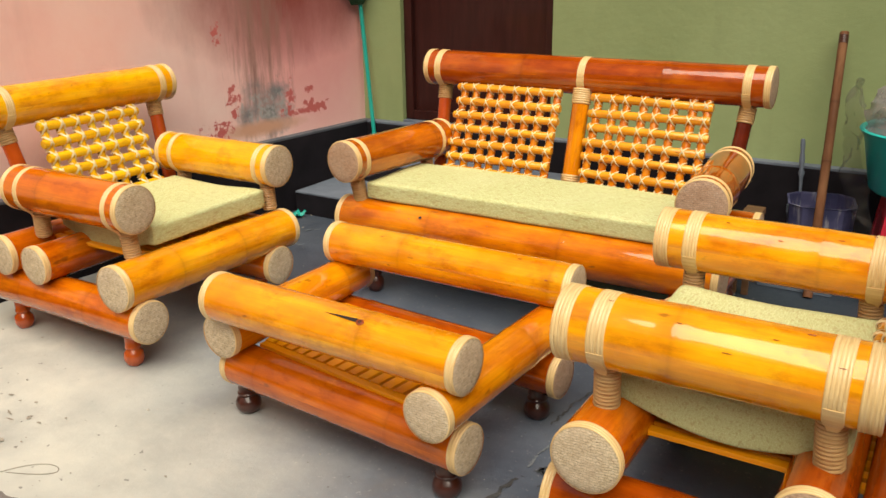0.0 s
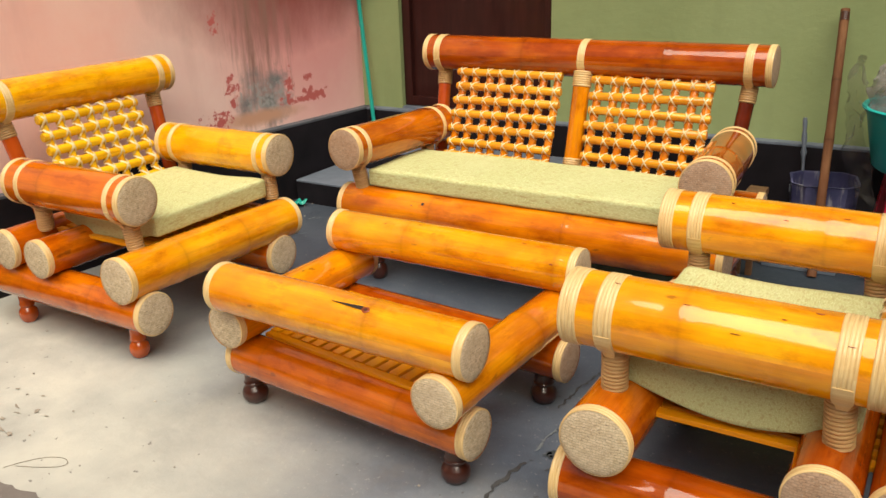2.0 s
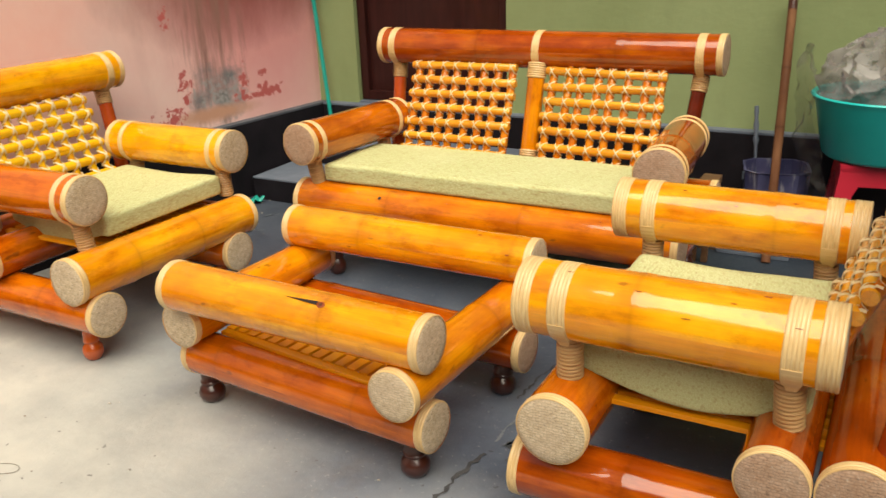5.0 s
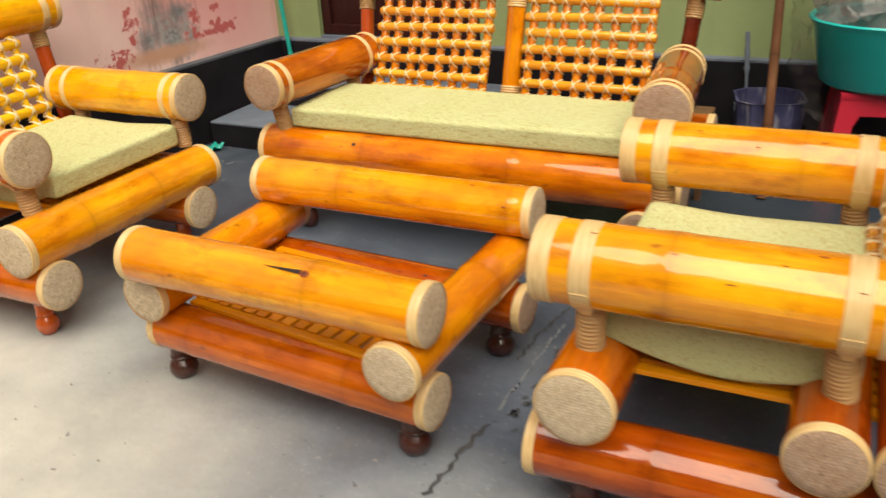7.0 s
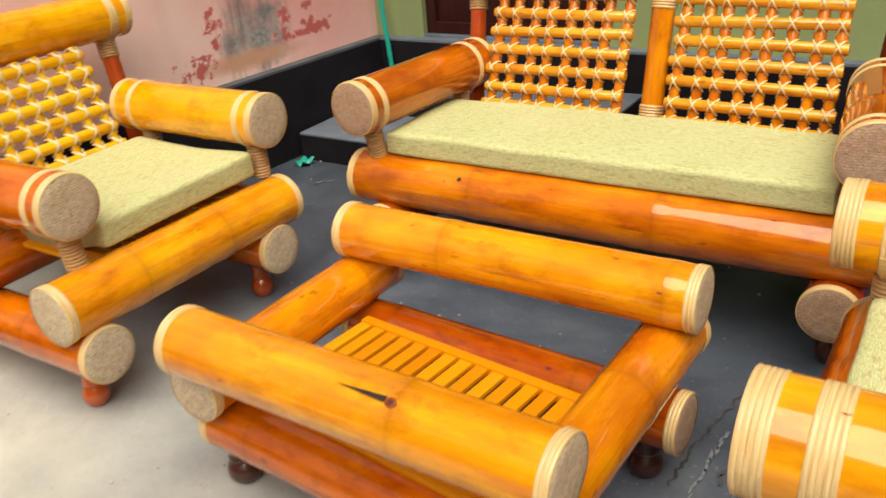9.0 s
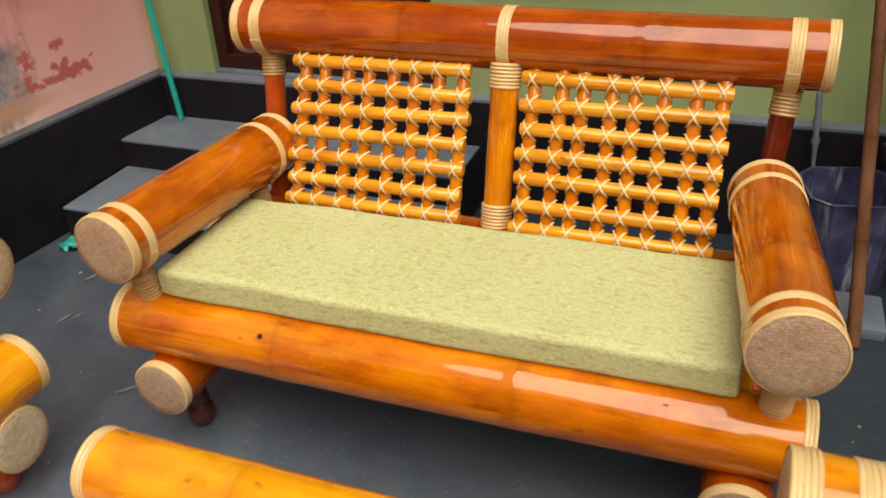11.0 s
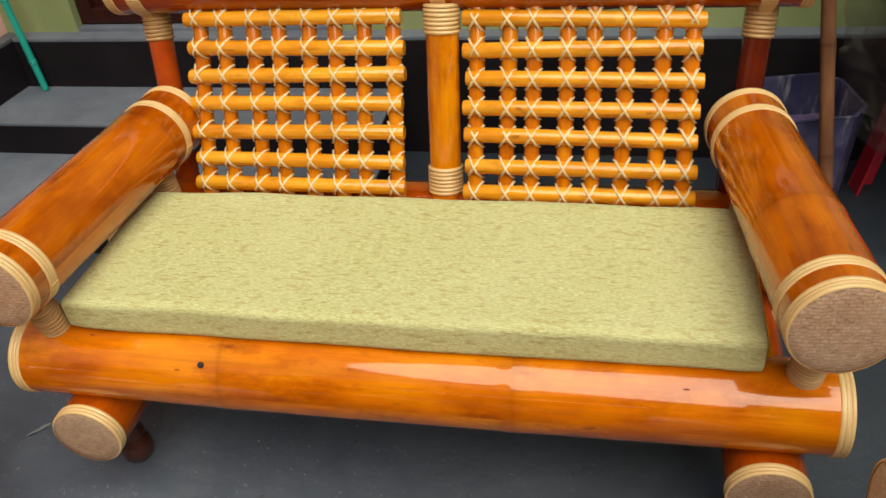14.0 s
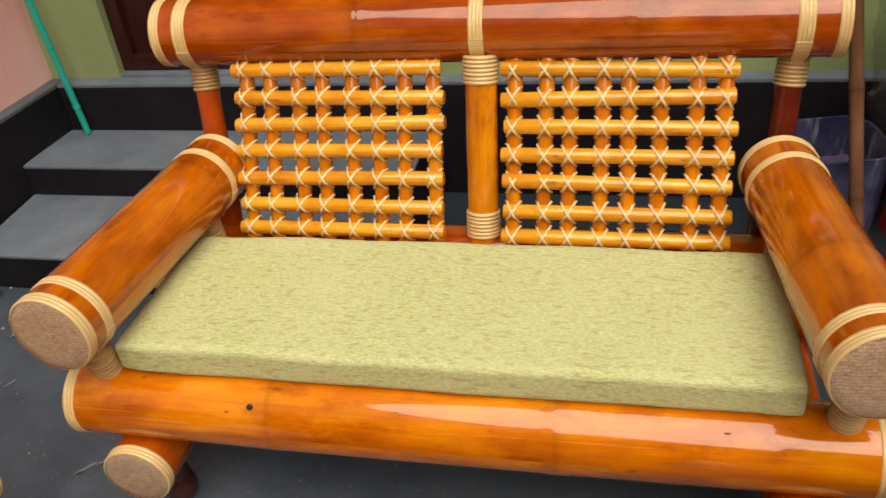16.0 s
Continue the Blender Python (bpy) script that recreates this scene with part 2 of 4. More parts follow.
def pink_wall():
    """Pink paint, deeper towards the corner, with a grey water stain, old red paint showing through and a dark red
    stain above.
    """
    n = wall_paint("pink wall paint", (0.84, 0.50, 0.45), (0.88, 0.60, 0.545), (0.90, 0.68, 0.62))
    v = n.coords("Object", (1, 1, 1), False)
    sep = n.add("SeparateXYZ", Vector=v)
    col = n.bsdf.inputs["Base Color"].links[0].from_socket

    def patch(y, z, sy, sz, rough, scale, lo, hi, stretch=(1, 1, 1)):
        """A ragged blot round (y, z)."""
        tot = None
        for axis, c, s in (("Y", y, sy), ("Z", z, sz)):
            d = n.add("Math")
            d.operation = "SUBTRACT"
            n.tree.links.new(sep.outputs[axis], d.inputs[0])
            d.inputs[1].default_value = c
            q = n.add("Math")
            q.operation = "DIVIDE"
            n.tree.links.new(d.outputs[0], q.inputs[0])
            q.inputs[1].default_value = s
            p = n.add("Math")
            p.operation = "POWER"
            n.tree.links.new(q.outputs[0], p.inputs[0])
            p.inputs[1].default_value = 2.0
            if tot is None:
                tot = p.outputs[0]
            else:
                a = n.add("Math")
                n.tree.links.new(tot, a.inputs[0])
                n.tree.links.new(p.outputs[0], a.inputs[1])
                tot = a.outputs[0]
        w = n.add("Math")
        w.operation = "MULTIPLY_ADD"
        n.tree.links.new(n.noise(n.coords("Object", stretch, False), scale, 7, 0.65), w.inputs[0])
        w.inputs[1].default_value = rough
        n.tree.links.new(tot, w.inputs[2])
        mr = n.add("MapRange", Value=w.outputs[0])
        for key, val in (("From Min", lo), ("From Max", hi), ("To Min", 1.0), ("To Max", 0.0)):
            mr.inputs[key].default_value = val
        return mr.outputs[0]

    streaks = (1, 5, 0.5)
    col = n.mix(patch(0.47, 0.96, 0.73, 0.58, 0.8, 2.5, 0.4, 1.7), col, (0.76, 0.32, 0.31))
    col = n.mix(patch(0.23, 1.25, 0.77, 0.39, 1.3, 2.4, 0.55, 2.0, (1, 1.6, 0.7)), col, (0.22, 0.035, 0.025))
    col = n.mix(patch(0.04, 0.88, 0.22, 0.60, 4.6, 4.6, 1.75, 3.2, streaks), col, (0.30, 0.15, 0.12))
    col = n.mix(patch(0.04, 0.61, 0.22, 0.17, 3.2, 9.0, 1.5, 2.5), col, (0.20, 0.19, 0.195))
    col = n.mix(patch(0.06, 0.60, 0.20, 0.12, 6.0, 34.0, 2.5, 3.4), col, (0.36, 0.345, 0.335))
    col = n.mix(patch(0.03, 0.51, 0.35, 0.05, 1.2, 5.0, 0.7, 1.5), col, (0.62, 0.33, 0.22))
    for y, z, sy, sz in ((-0.157, 0.680, 0.060, 0.160), (-0.258, 0.532, 0.160, 0.080), (0.392, 0.577, 0.156, 0.064), (0.286, 0.564, 0.255, 0.034), (0.224, 0.641, 0.059, 0.128), (0.357, 0.669, 0.049, 0.039), (-0.212, 0.999, 0.050, 0.080)):
        col = n.mix(patch(y, z, sy, sz, 3.4, 23.0, 1.76, 1.96), col, (0.54, 0.12, 0.11))
    n.set(Base_Color=col)
    return n.mat


PINK = pink_wall()
GREYWALL = wall_paint("grey render", (0.17, 0.165, 0.155), (0.22, 0.21, 0.20), (0.28, 0.27, 0.25)).mat
DOOR = plain("dark brown door paint", (0.024, 0.007, 0.006), (0.045, 0.012, 0.010), 4, 0.35, 0.15, 0.003, 0.2, "Object", (8, 8, 1))
for dull in (BLACK, DOOR, POST, DARKPOST):
    dull.node_tree.nodes["Principled BSDF"].inputs["Specular IOR Level"].default_value = 0.2
TEAL = plain("teal plastic", (0.01, 0.30, 0.24), (0.02, 0.38, 0.31), 3, 0.35, 0.05, 0.001)
TEALTUB = plain("turquoise plastic", (0.015, 0.46, 0.44), (0.02, 0.56, 0.53), 3, 0.3, 0.05, 0.001)
REDPLASTIC = plain("red plastic", (0.42, 0.012, 0.03), (0.52, 0.02, 0.045), 3, 0.35, 0.05, 0.001)
def tin_paint():
    n = Nodes("paint stained tin")
    v = n.coords("Object", (1, 1, 1), False)
    col = n.ramp(n.noise(v, 9, 5), (0.35, (0.025, 0.027, 0.08)), (0.6, (0.07, 0.068, 0.15)), (0.75, (0.15, 0.13, 0.21)))
    drip = n.noise(n.coords("Object", (30, 30, 5), False), 1.0, 5)
    col = n.mix(n.ramp(drip, (0.57, 0.0), (0.68, 0.7)), col, (0.36, 0.35, 0.38))
    n.set(Base_Color=col, Roughness=0.5)
    n.bump(drip, 0.3, 0.004)
    return n.mat


TIN = tin_paint()
BAGMAT = plain("crumpled clear grey plastic", (0.22, 0.20, 0.20), (0.42, 0.38, 0.37), 6, 0.25, 0.3, 0.004)
BAGMAT.node_tree.nodes["Principled BSDF"].inputs["Alpha"].default_value = 0.55
CLEARBAG = plain("clear plastic film", (0.10, 0.09, 0.085), (0.22, 0.20, 0.19), 6, 0.12, 0.5, 0.004)
CLEARBAG.node_tree.nodes["Principled BSDF"].inputs["Alpha"].default_value = 0.28


# ---- building helpers ----
def mesh_from(name, bm, material, smooth=True):
    me = bpy.data.meshes.new(name)
    bm.normal_update()
    bm.to_mesh(me)
    bm.free()
    me.materials.append(material)
    if smooth:
        me.polygons.foreach_set("use_smooth", [True] * len(me.polygons))
        me.set_sharp_from_angle(angle=radians(40))
    return me


def part(name, bm, material, parent=None, label="", smooth=True):
    ob = new(name, mesh_from(name, bm, material, smooth))
    ob.parent = parent
    if label:
        tagged(ob, label)
    return ob


def thing(name, m, label, category, group=""):
    ob = new(name)
    ob.empty_display_size = 0.1
    ob.matrix_world = m
    return tagged(ob, label, category, group)


def axes_of(a, b):
    w = (Vector(b) - Vector(a)).normalized()
    u = w.cross(Vector((0, 0, 1)) if abs(w.z) < 0.9 else Vector((0, 1, 0))).normalized()
    return u, w.cross(u).normalized() * 1.0, w


def lathe(a, profile, b, seg=40, rings=(), wobble=0.0, seed=0, bm=None):
    """A turned form round the line a to b; profile: (metres along, radius). UV in metres."""
    bm = bm or bmesh.new()
    a, b = Vector(a), Vector(b)
    u, v, w = axes_of(a, b)
    uvl = bm.loops.layers.uv.verify()
    ringl = bm.verts.layers.float.get("ring") or bm.verts.layers.float.new("ring")
    rows = []
    for s, r in profile:
        row = []
        near = max([0.5 * math.exp(-((s - k) / 0.005) ** 2) + 0.5 * math.exp(-((s - k) / 0.03) ** 2) for k in rings] or [0])
        for i in range(seg):
            th = 2 * math.pi * i / seg
            rr = r
            if wobble:
                rr *= 1 + wobble * noise.noise(Vector((math.cos(th) * 0.9 + seed * 3.7, math.sin(th) * 0.9, s * 2.2)))
            vt = bm.verts.new(a + w * s + (u * math.cos(th) + v * math.sin(th)) * rr)
            vt[ringl] = min(1.0, near)
            row.append(vt)
        rows.append(row)
    rad = max(r for _, r in profile)
    for k in range(len(rows) - 1):
        for i in range(seg):
            j = (i + 1) % seg
            f = bm.faces.new((rows[k][i], rows[k][j], rows[k + 1][j], rows[k + 1][i]))
            for lp, (ss, ii) in zip(f.loops, ((profile[k][0], i), (profile[k][0], i + 1), (profile[k + 1][0], i + 1), (profile[k + 1][0], i))):
                lp[uvl].uv = (ss, ii / seg * 2 * math.pi * rad)
    return bm


def closed_lathe(a, profile, b, **kw):
    """As lathe, with flat ends."""
    bm = lathe(a, [(profile[0][0], 0.0004)] + list(profile) + [(profile[-1][0], 0.0004)], b, **kw)
    return bm


def culm_profile(length, r, rings, bow=0.0):
    ss = sorted(set([round(i * length / 24, 4) for i in range(25)] + [round(k + d, 4) for k in rings for d in (-0.03, -0.014, -0.007, -0.003, 0, 0.003, 0.007, 0.014, 0.03) if 0 < k + d < length]))
    out = []
    for s in ss:
        rr = r * (1 + bow * math.sin(math.pi * s / length))
        for k in rings:
            rr += 0.0016 * math.exp(-((s - k) / 0.02) ** 2) - 0.0003 * math.exp(-((s - k - 0.004) / 0.004) ** 2)
        out.append((s, rr))
    return out


def band(a, b, s, r, strands, parent, name="rattan_band", width=0.0075, relief=0.0014, material=None):
    """Rattan strands wound side by side round the line a to b, starting s metres along it."""
    prof = [(s - 0.0005, r - 0.002)]
    for k in range(strands):
        for q in range(5):
            ang = math.pi * q / 4
            prof.append((s + width * (k + 0.5 - 0.5 * math.cos(ang) * 0.98), r + relief * math.sin(ang) + 0.0005))
    prof.append((s + width * strands + 0.0005, r - 0.002))
    return part(name, lathe(a, prof, b, seg=36), material or RATTAN, parent)


def cap(a, b, r, parent, material):
    """A woven disc that closes the end at a of the tube a to b."""
    a, b = Vector(a), Vector(b)
    u, v, w = axes_of(a, b)
    bm = bmesh.new()
    uvl = bm.loops.layers.uv.verify()
    rr = [(0.0, -0.003), (0.35 * r, -0.0026), (0.7 * r, -0.0018), (0.93 * r, -0.0005), (0.99 * r, 0.002)]
    rows = [[bm.verts.new(a + w * h + (u * math.cos(t) + v * math.sin(t)) * max(q, 1e-4)) for t in [2 * math.pi * i / 36 for i in range(36)]] for q, h in rr]
    for k in range(len(rows) - 1):
        for i in range(36):
            f = bm.faces.new((rows[k][i], rows[k + 1][i], rows[k + 1][(i + 1) % 36], rows[k][(i + 1) % 36]))
            for lp in f.loops:
                d = lp.vert.co - a
                lp[uvl].uv = (d.dot(u), d.dot(v))
    bmesh.ops.recalc_face_normals(bm, faces=bm.faces)
    return part("woven_cap", bm, material, parent)


def culm(name, a, b, r, material, parent, rings=(), ends=(True, True), bands=(), label="", seed=0, bow=0.0, edge=3, strands=3):
    """A thick bamboo tube with rattan edging and woven caps at its ends and further bands along it."""
    a, b = Vector(a), Vector(b)
    length = (b - a).length
    ob = part(name, lathe(a, culm_profile(length, r, rings, bow), b, seg=44, rings=rings, wobble=0.010, seed=seed), material, parent, label)
    for end, (p, q) in zip(ends, ((a, b), (b, a))):
        if end:
            cap(p, q, r, ob, BROWN_WOVEN if material in (ARM, ORANGE, BROWN) else WOVEN)
            band(p, q, 0.0, r, edge, ob)
    for s in bands:
        band(a, b, s if s >= 0 else length + s, r, strands, ob)
    return ob


def bound_post(name, a, b, r, material, parent, bound):
    """A thin post with rattan bindings; bound: (start, end) metres along it."""
    a, b = Vector(a), Vector(b)
    length = (b - a).length
    ob = part(name, closed_lathe(a, [(0, r), (length * 0.5, r * 1.01), (length, r)], b, seg=24, wobble=0.015), material, parent)
    for s, e in bound:
        count = max(2, int((e - s) / 0.0085))
        band(a, b, s, r, count, ob, "binding", (e - s) / count, 0.0042, RATTAN if name == "middle_post" else BINDING)
    return ob


FLOOR = 0.05     # level of the yard


def sling(parent, c, axis, r, post_dir, post_r, half=0.012, drop=0.008):
    """Rattan that runs from the band round a tube down on to its post: c on the tube's axis, post_dir towards the post."""
    c, axis, d = Vector(c), Vector(axis).normalized(), Vector(post_dir).normalized()
    side = axis.cross(d).normalized()
    rr = r + 0.0034
    for sg in (1, -1):
        bm = bmesh.new()
        uvl = bm.loops.layers.uv.verify()
        rows = []
        for k in range(9):
            q = k / 8
            if q < 0.5:
                phi = radians(75 - 40 * q / 0.5)
                p = c + d * rr * math.cos(phi) + side * sg * rr * math.sin(phi)
                w = half
            else:
                e = (q - 0.5) / 0.5
                p0 = c + d * rr * math.cos(radians(35)) + side * sg * rr * math.sin(radians(35))
                p1 = c + d * (rr + drop) + side * sg * (post_r + 0.002)
                p = p0.lerp(p1, e) - side * sg * 0.004 * math.sin(math.pi * e)
                w = half * (1 - 0.45 * e)
            rows.append([bm.verts.new(p + axis * w * f) for f in (-1, -0.34, 0.33, 1)])
        for r0, r1 in zip(rows, rows[1:]):
            for j in range(3):
                f = bm.faces.new((r0[j], r0[j + 1], r1[j + 1], r1[j]))
                for lp, uv in zip(f.loops, ((0, j), (0, j + 1), (0.01, j + 1), (0.01, j))):
                    lp[uvl].uv = (uv[0], uv[1] * 0.006)
        bmesh.ops.recalc_face_normals(bm, faces=bm.faces)
        made = bmesh.ops.extrude_face_region(bm, geom=bm.faces[:])
        for v in [g for g in made["geom"] if isinstance(g, bmesh.types.BMVert)]:
            v.co += (v.co - c).normalized() * -0.002
        bmesh.ops.recalc_face_normals(bm, faces=bm.faces)
        part("rattan_sling", bm, RATTAN, parent)


def foot(p, parent, material=FOOT, h=0.115, r=0.037):
    """A turned ball foot that stands at p."""
    prof = [(0.0, r * 0.62), (0.006, r * 0.80), (h * 0.22, r * 0.99), (h * 0.36, r), (h * 0.50, r * 0.90), (h * 0.60, r * 0.66), (h * 0.64, r * 0.62), (h * 0.68, r * 0.78), (h * 0.74, r * 0.80), (h * 0.80, r * 0.70), (h + 0.03, r * 0.75)]
    p = Vector(p)
    return part("foot", closed_lathe(p, prof, p + Vector((0, 0, 1)), seg=24), material, parent)


def stick(name, a, b, r, material, parent, seg=10, flat=1.0, seed=0):
    a, b = Vector(a), Vector(b)
    length = (b - a).length
    bm = closed_lathe(a, [(0, r * 0.9), (0.004, r), (length * 0.33, r * 1.02), (length * 0.66, r * 0.98), (length - 0.004, r), (length, r * 0.9)], b, seg=seg, wobble=0.03, seed=seed)
    return part(name, bm, material, parent)


def box_bm(x0, x1, y0, y1, z0, z1, bevel=0.004, bm=None):
    bm = bm or bmesh.new()
    made = bmesh.ops.create_cube(bm, size=1.0, matrix=Matrix.Translation(((x0 + x1) / 2, (y0 + y1) / 2, (z0 + z1) / 2)) @ Matrix.Diagonal((x1 - x0, y1 - y0, z1 - z0, 1)))
    if bevel:
        edges = {e for v in made["verts"] for e in v.link_edges}
        bmesh.ops.bevel(bm, geom=list(edges), offset=bevel, segments=2, profile=0.7, affect="EDGES")
    return bm


def strap(bm, p, q, lift, out, width=0.0055, thick=0.002):
    """A flat lashing strip from p to q, bowed outwards by lift."""
    p, q = Vector(p), Vector(q)
    side = (q - p).normalized().cross(out).normalized() * width / 2
    pts = [p, p.lerp(q, 0.25) + out * lift * 0.87, p.lerp(q, 0.5) + out * lift, p.lerp(q, 0.75) + out * lift * 0.87, q]
    rows = [[bm.verts.new(c + side * 1.0), bm.verts.new(c + side * 0.5 + out * thick), bm.verts.new(c - side * 0.5 + out * thick), bm.verts.new(c - side)] for c in pts]
    for r0, r1 in zip(rows, rows[1:]):
        for i in range(3):
            bm.faces.new((r0[i], r0[i + 1], r1[i + 1], r1[i]))


def lash(bm, c, out, down, p, q, off, rad, lift, width=0.0060):
    """A flat rattan strip across a cross stick, hugging it; p, q: its ends (across, down) from the crossing c."""
    across = Vector((1, 0, 0))
    way = (across * (q[0] - p[0]) + down * (q[1] - p[1])).normalized()
    side = way.cross(out).normalized() * width / 2
    rows = []

    def lay(at):
        rows.append([bm.verts.new(at + side), bm.verts.new(at + side * 0.5 + out * 0.0016), bm.verts.new(at - side * 0.5 + out * 0.0016), bm.verts.new(at - side)])

    def tuck(e):
        """Round the side of the upright and in behind it."""
        lay(c + across * math.copysign(rad * 1.05, e[0]) + down * e[1] * 1.12 - out * rad * 0.9)

    tuck(p)
    for k in range(9):
        u = k / 8
        x, v = p[0] + (q[0] - p[0]) * u, p[1] + (q[1] - p[1]) * u
        if abs(v) < rad * 0.92:
            hgt = off + math.sqrt(rad * rad - v * v)
        else:
            hgt = off + rad * 0.39 - (abs(v) - rad * 0.92) * 3.0
        rest = math.sqrt(max(0.0, (rad * 1.02) ** 2 - x * x)) - rad * 1.02
        lay(c + across * x + down * v + out * (max(hgt, rest) + 0.0012 + lift))
    tuck(q)
    for r0, r1 in zip(rows, rows[1:]):
        for i in range(3):
            bm.faces.new((r0[i], r0[i + 1], r1[i + 1], r1[i]))


def lattice(parent, x0, x1, top, bottom, cols, rows, r=0.0145, seed=0, mats=None, wide=0.0060, notch=0.4, compact=False):
    """A backrest of round sticks and split sticks lashed crosswise; top, bottom: (y, z)."""
    rnd = random.Random(seed)
    T, B = Vector((0, *top)), Vector((0, *bottom))
    down = (B - T)
    span = down.length
    down.normalize()
    out = Vector((1, 0, 0)).cross(down)
    if out.y > 0:
        out = -out
    holder = new("lattice")
    holder.parent = parent
    xs = [x0 + 0.022 + (x1 - x0 - 0.044) * (i + rnd.uniform(-0.09, 0.09) * (0 < i < cols - 1)) / (cols - 1) for i in range(cols)]
    ru = r * (0.86 if compact else 1.08)
    ex, ez = (0.95 * ru, 1.45 * r) if compact else (0.84 * ru, 1.15 * r + 0.0035)
    ss = [0.024 + (span - 0.05) * (k + rnd.uniform(-0.06, 0.06)) / (rows - 1) for k in range(rows)]
    for i, x in enumerate(xs):
        lean = rnd.uniform(-0.004, 0.004)
        stick("upright_stick", T + Vector((x - lean, 0, 0)) - out * ru - down * 0.004, T + Vector((x + lean, 0, 0)) - out * ru + down * span, ru, mats[0] if mats else STICKW, holder, seed=seed + i)
    bm = bmesh.new()
    for k, s in enumerate(ss):
        dy = rnd.uniform(-0.004, 0.004)
        p = T + down * (s - dy) + Vector((x0 + rnd.uniform(-0.004, 0.004), 0, 0)) + out * r * notch
        q = T + down * (s + dy) + Vector((x1 + rnd.uniform(-0.004, 0.004), 0, 0)) + out * r * notch
        stick("cross_stick", p, q, r * 1.08, mats[1] if mats else STICK, holder, seed=seed + 40 + k)
        for x in xs:
            c = T + down * s + Vector((x, 0, 0))
            for sg in (1, -1):
                j = [rnd.uniform(-0.002, 0.002) for _ in range(4)]
                lash(bm, c, out, down, (-ex + j[0], -(ez * sg + j[1])), (ex + j[2], ez * sg + j[3]), r * notch, r * 1.08, 0.0006 * sg, wide)
    tagged(part("lashing", bm, LASH, holder), kind="stuff")
    return holder


def cushion(x0, x1, y0, y1, z0, z1, m, label, seed=0, sag=0.0):
    """A soft upholstered slab with rounded edges."""
    bm = bmesh.new()
    bmesh.ops.create_cube(bm, size=1.0)
    bmesh.ops.subdivide_edges(bm, edges=bm.edges[:], cuts=18, use_grid_fill=True)
    rad = 0.014
    sx, sy, sz = (x1 - x0) / 2, (y1 - y0) / 2, (z1 - z0) / 2
    for v in bm.verts:
        # crowd the grid towards the borders
        q = Vector([math.sin(c * math.pi) * 0.5 * 0.5 + c * 0.5 for c in v.co])
        p = Vector((q.x * 2 * sx, q.y * 2 * sy, q.z * 2 * sz))
        core = Vector((max(-sx + rad, min(sx - rad, p.x)), max(-sy + rad, min(sy - rad, p.y)), max(-sz + rad, min(sz - rad, p.z))))
        d = p - core
        if d.length > 1e-6:
            p = core + d.normalized() * min(rad, d.length)
        n = noise.noise(Vector((p.x * 5 + seed, p.y * 5, p.z * 9)))
        top = 1 if p.z > 0 else 0.15
        p.z += top * (0.004 * n + 0.006 * (1 - (p.x / sx) ** 2) * (1 - (p.y / sy) ** 2))
        p.y += 0.004 * noise.noise(Vector((p.x * 7 + seed, 3, p.z * 6)))
        p.x += 0.004 * noise.noise(Vector((2, p.y * 7 + seed, p.z * 6)))
        p.z -= sag * max(0.0, math.cos(0.5 * math.pi * max(-1.0, min(1.0, (p.y - 0.02) / (sy * 0.9))))) * (1.0 if p.z < 0 else 0.25)
        v.co = p + Vector(((x0 + x1) / 2, (y0 + y1) / 2, (z0 + z1) / 2))
    ob = new("seat_cushion", mesh_from("seat_cushion", bm, FABRIC))
    ob.matrix_world = m
    return tagged(ob, label, "cushion", "seat cushions")


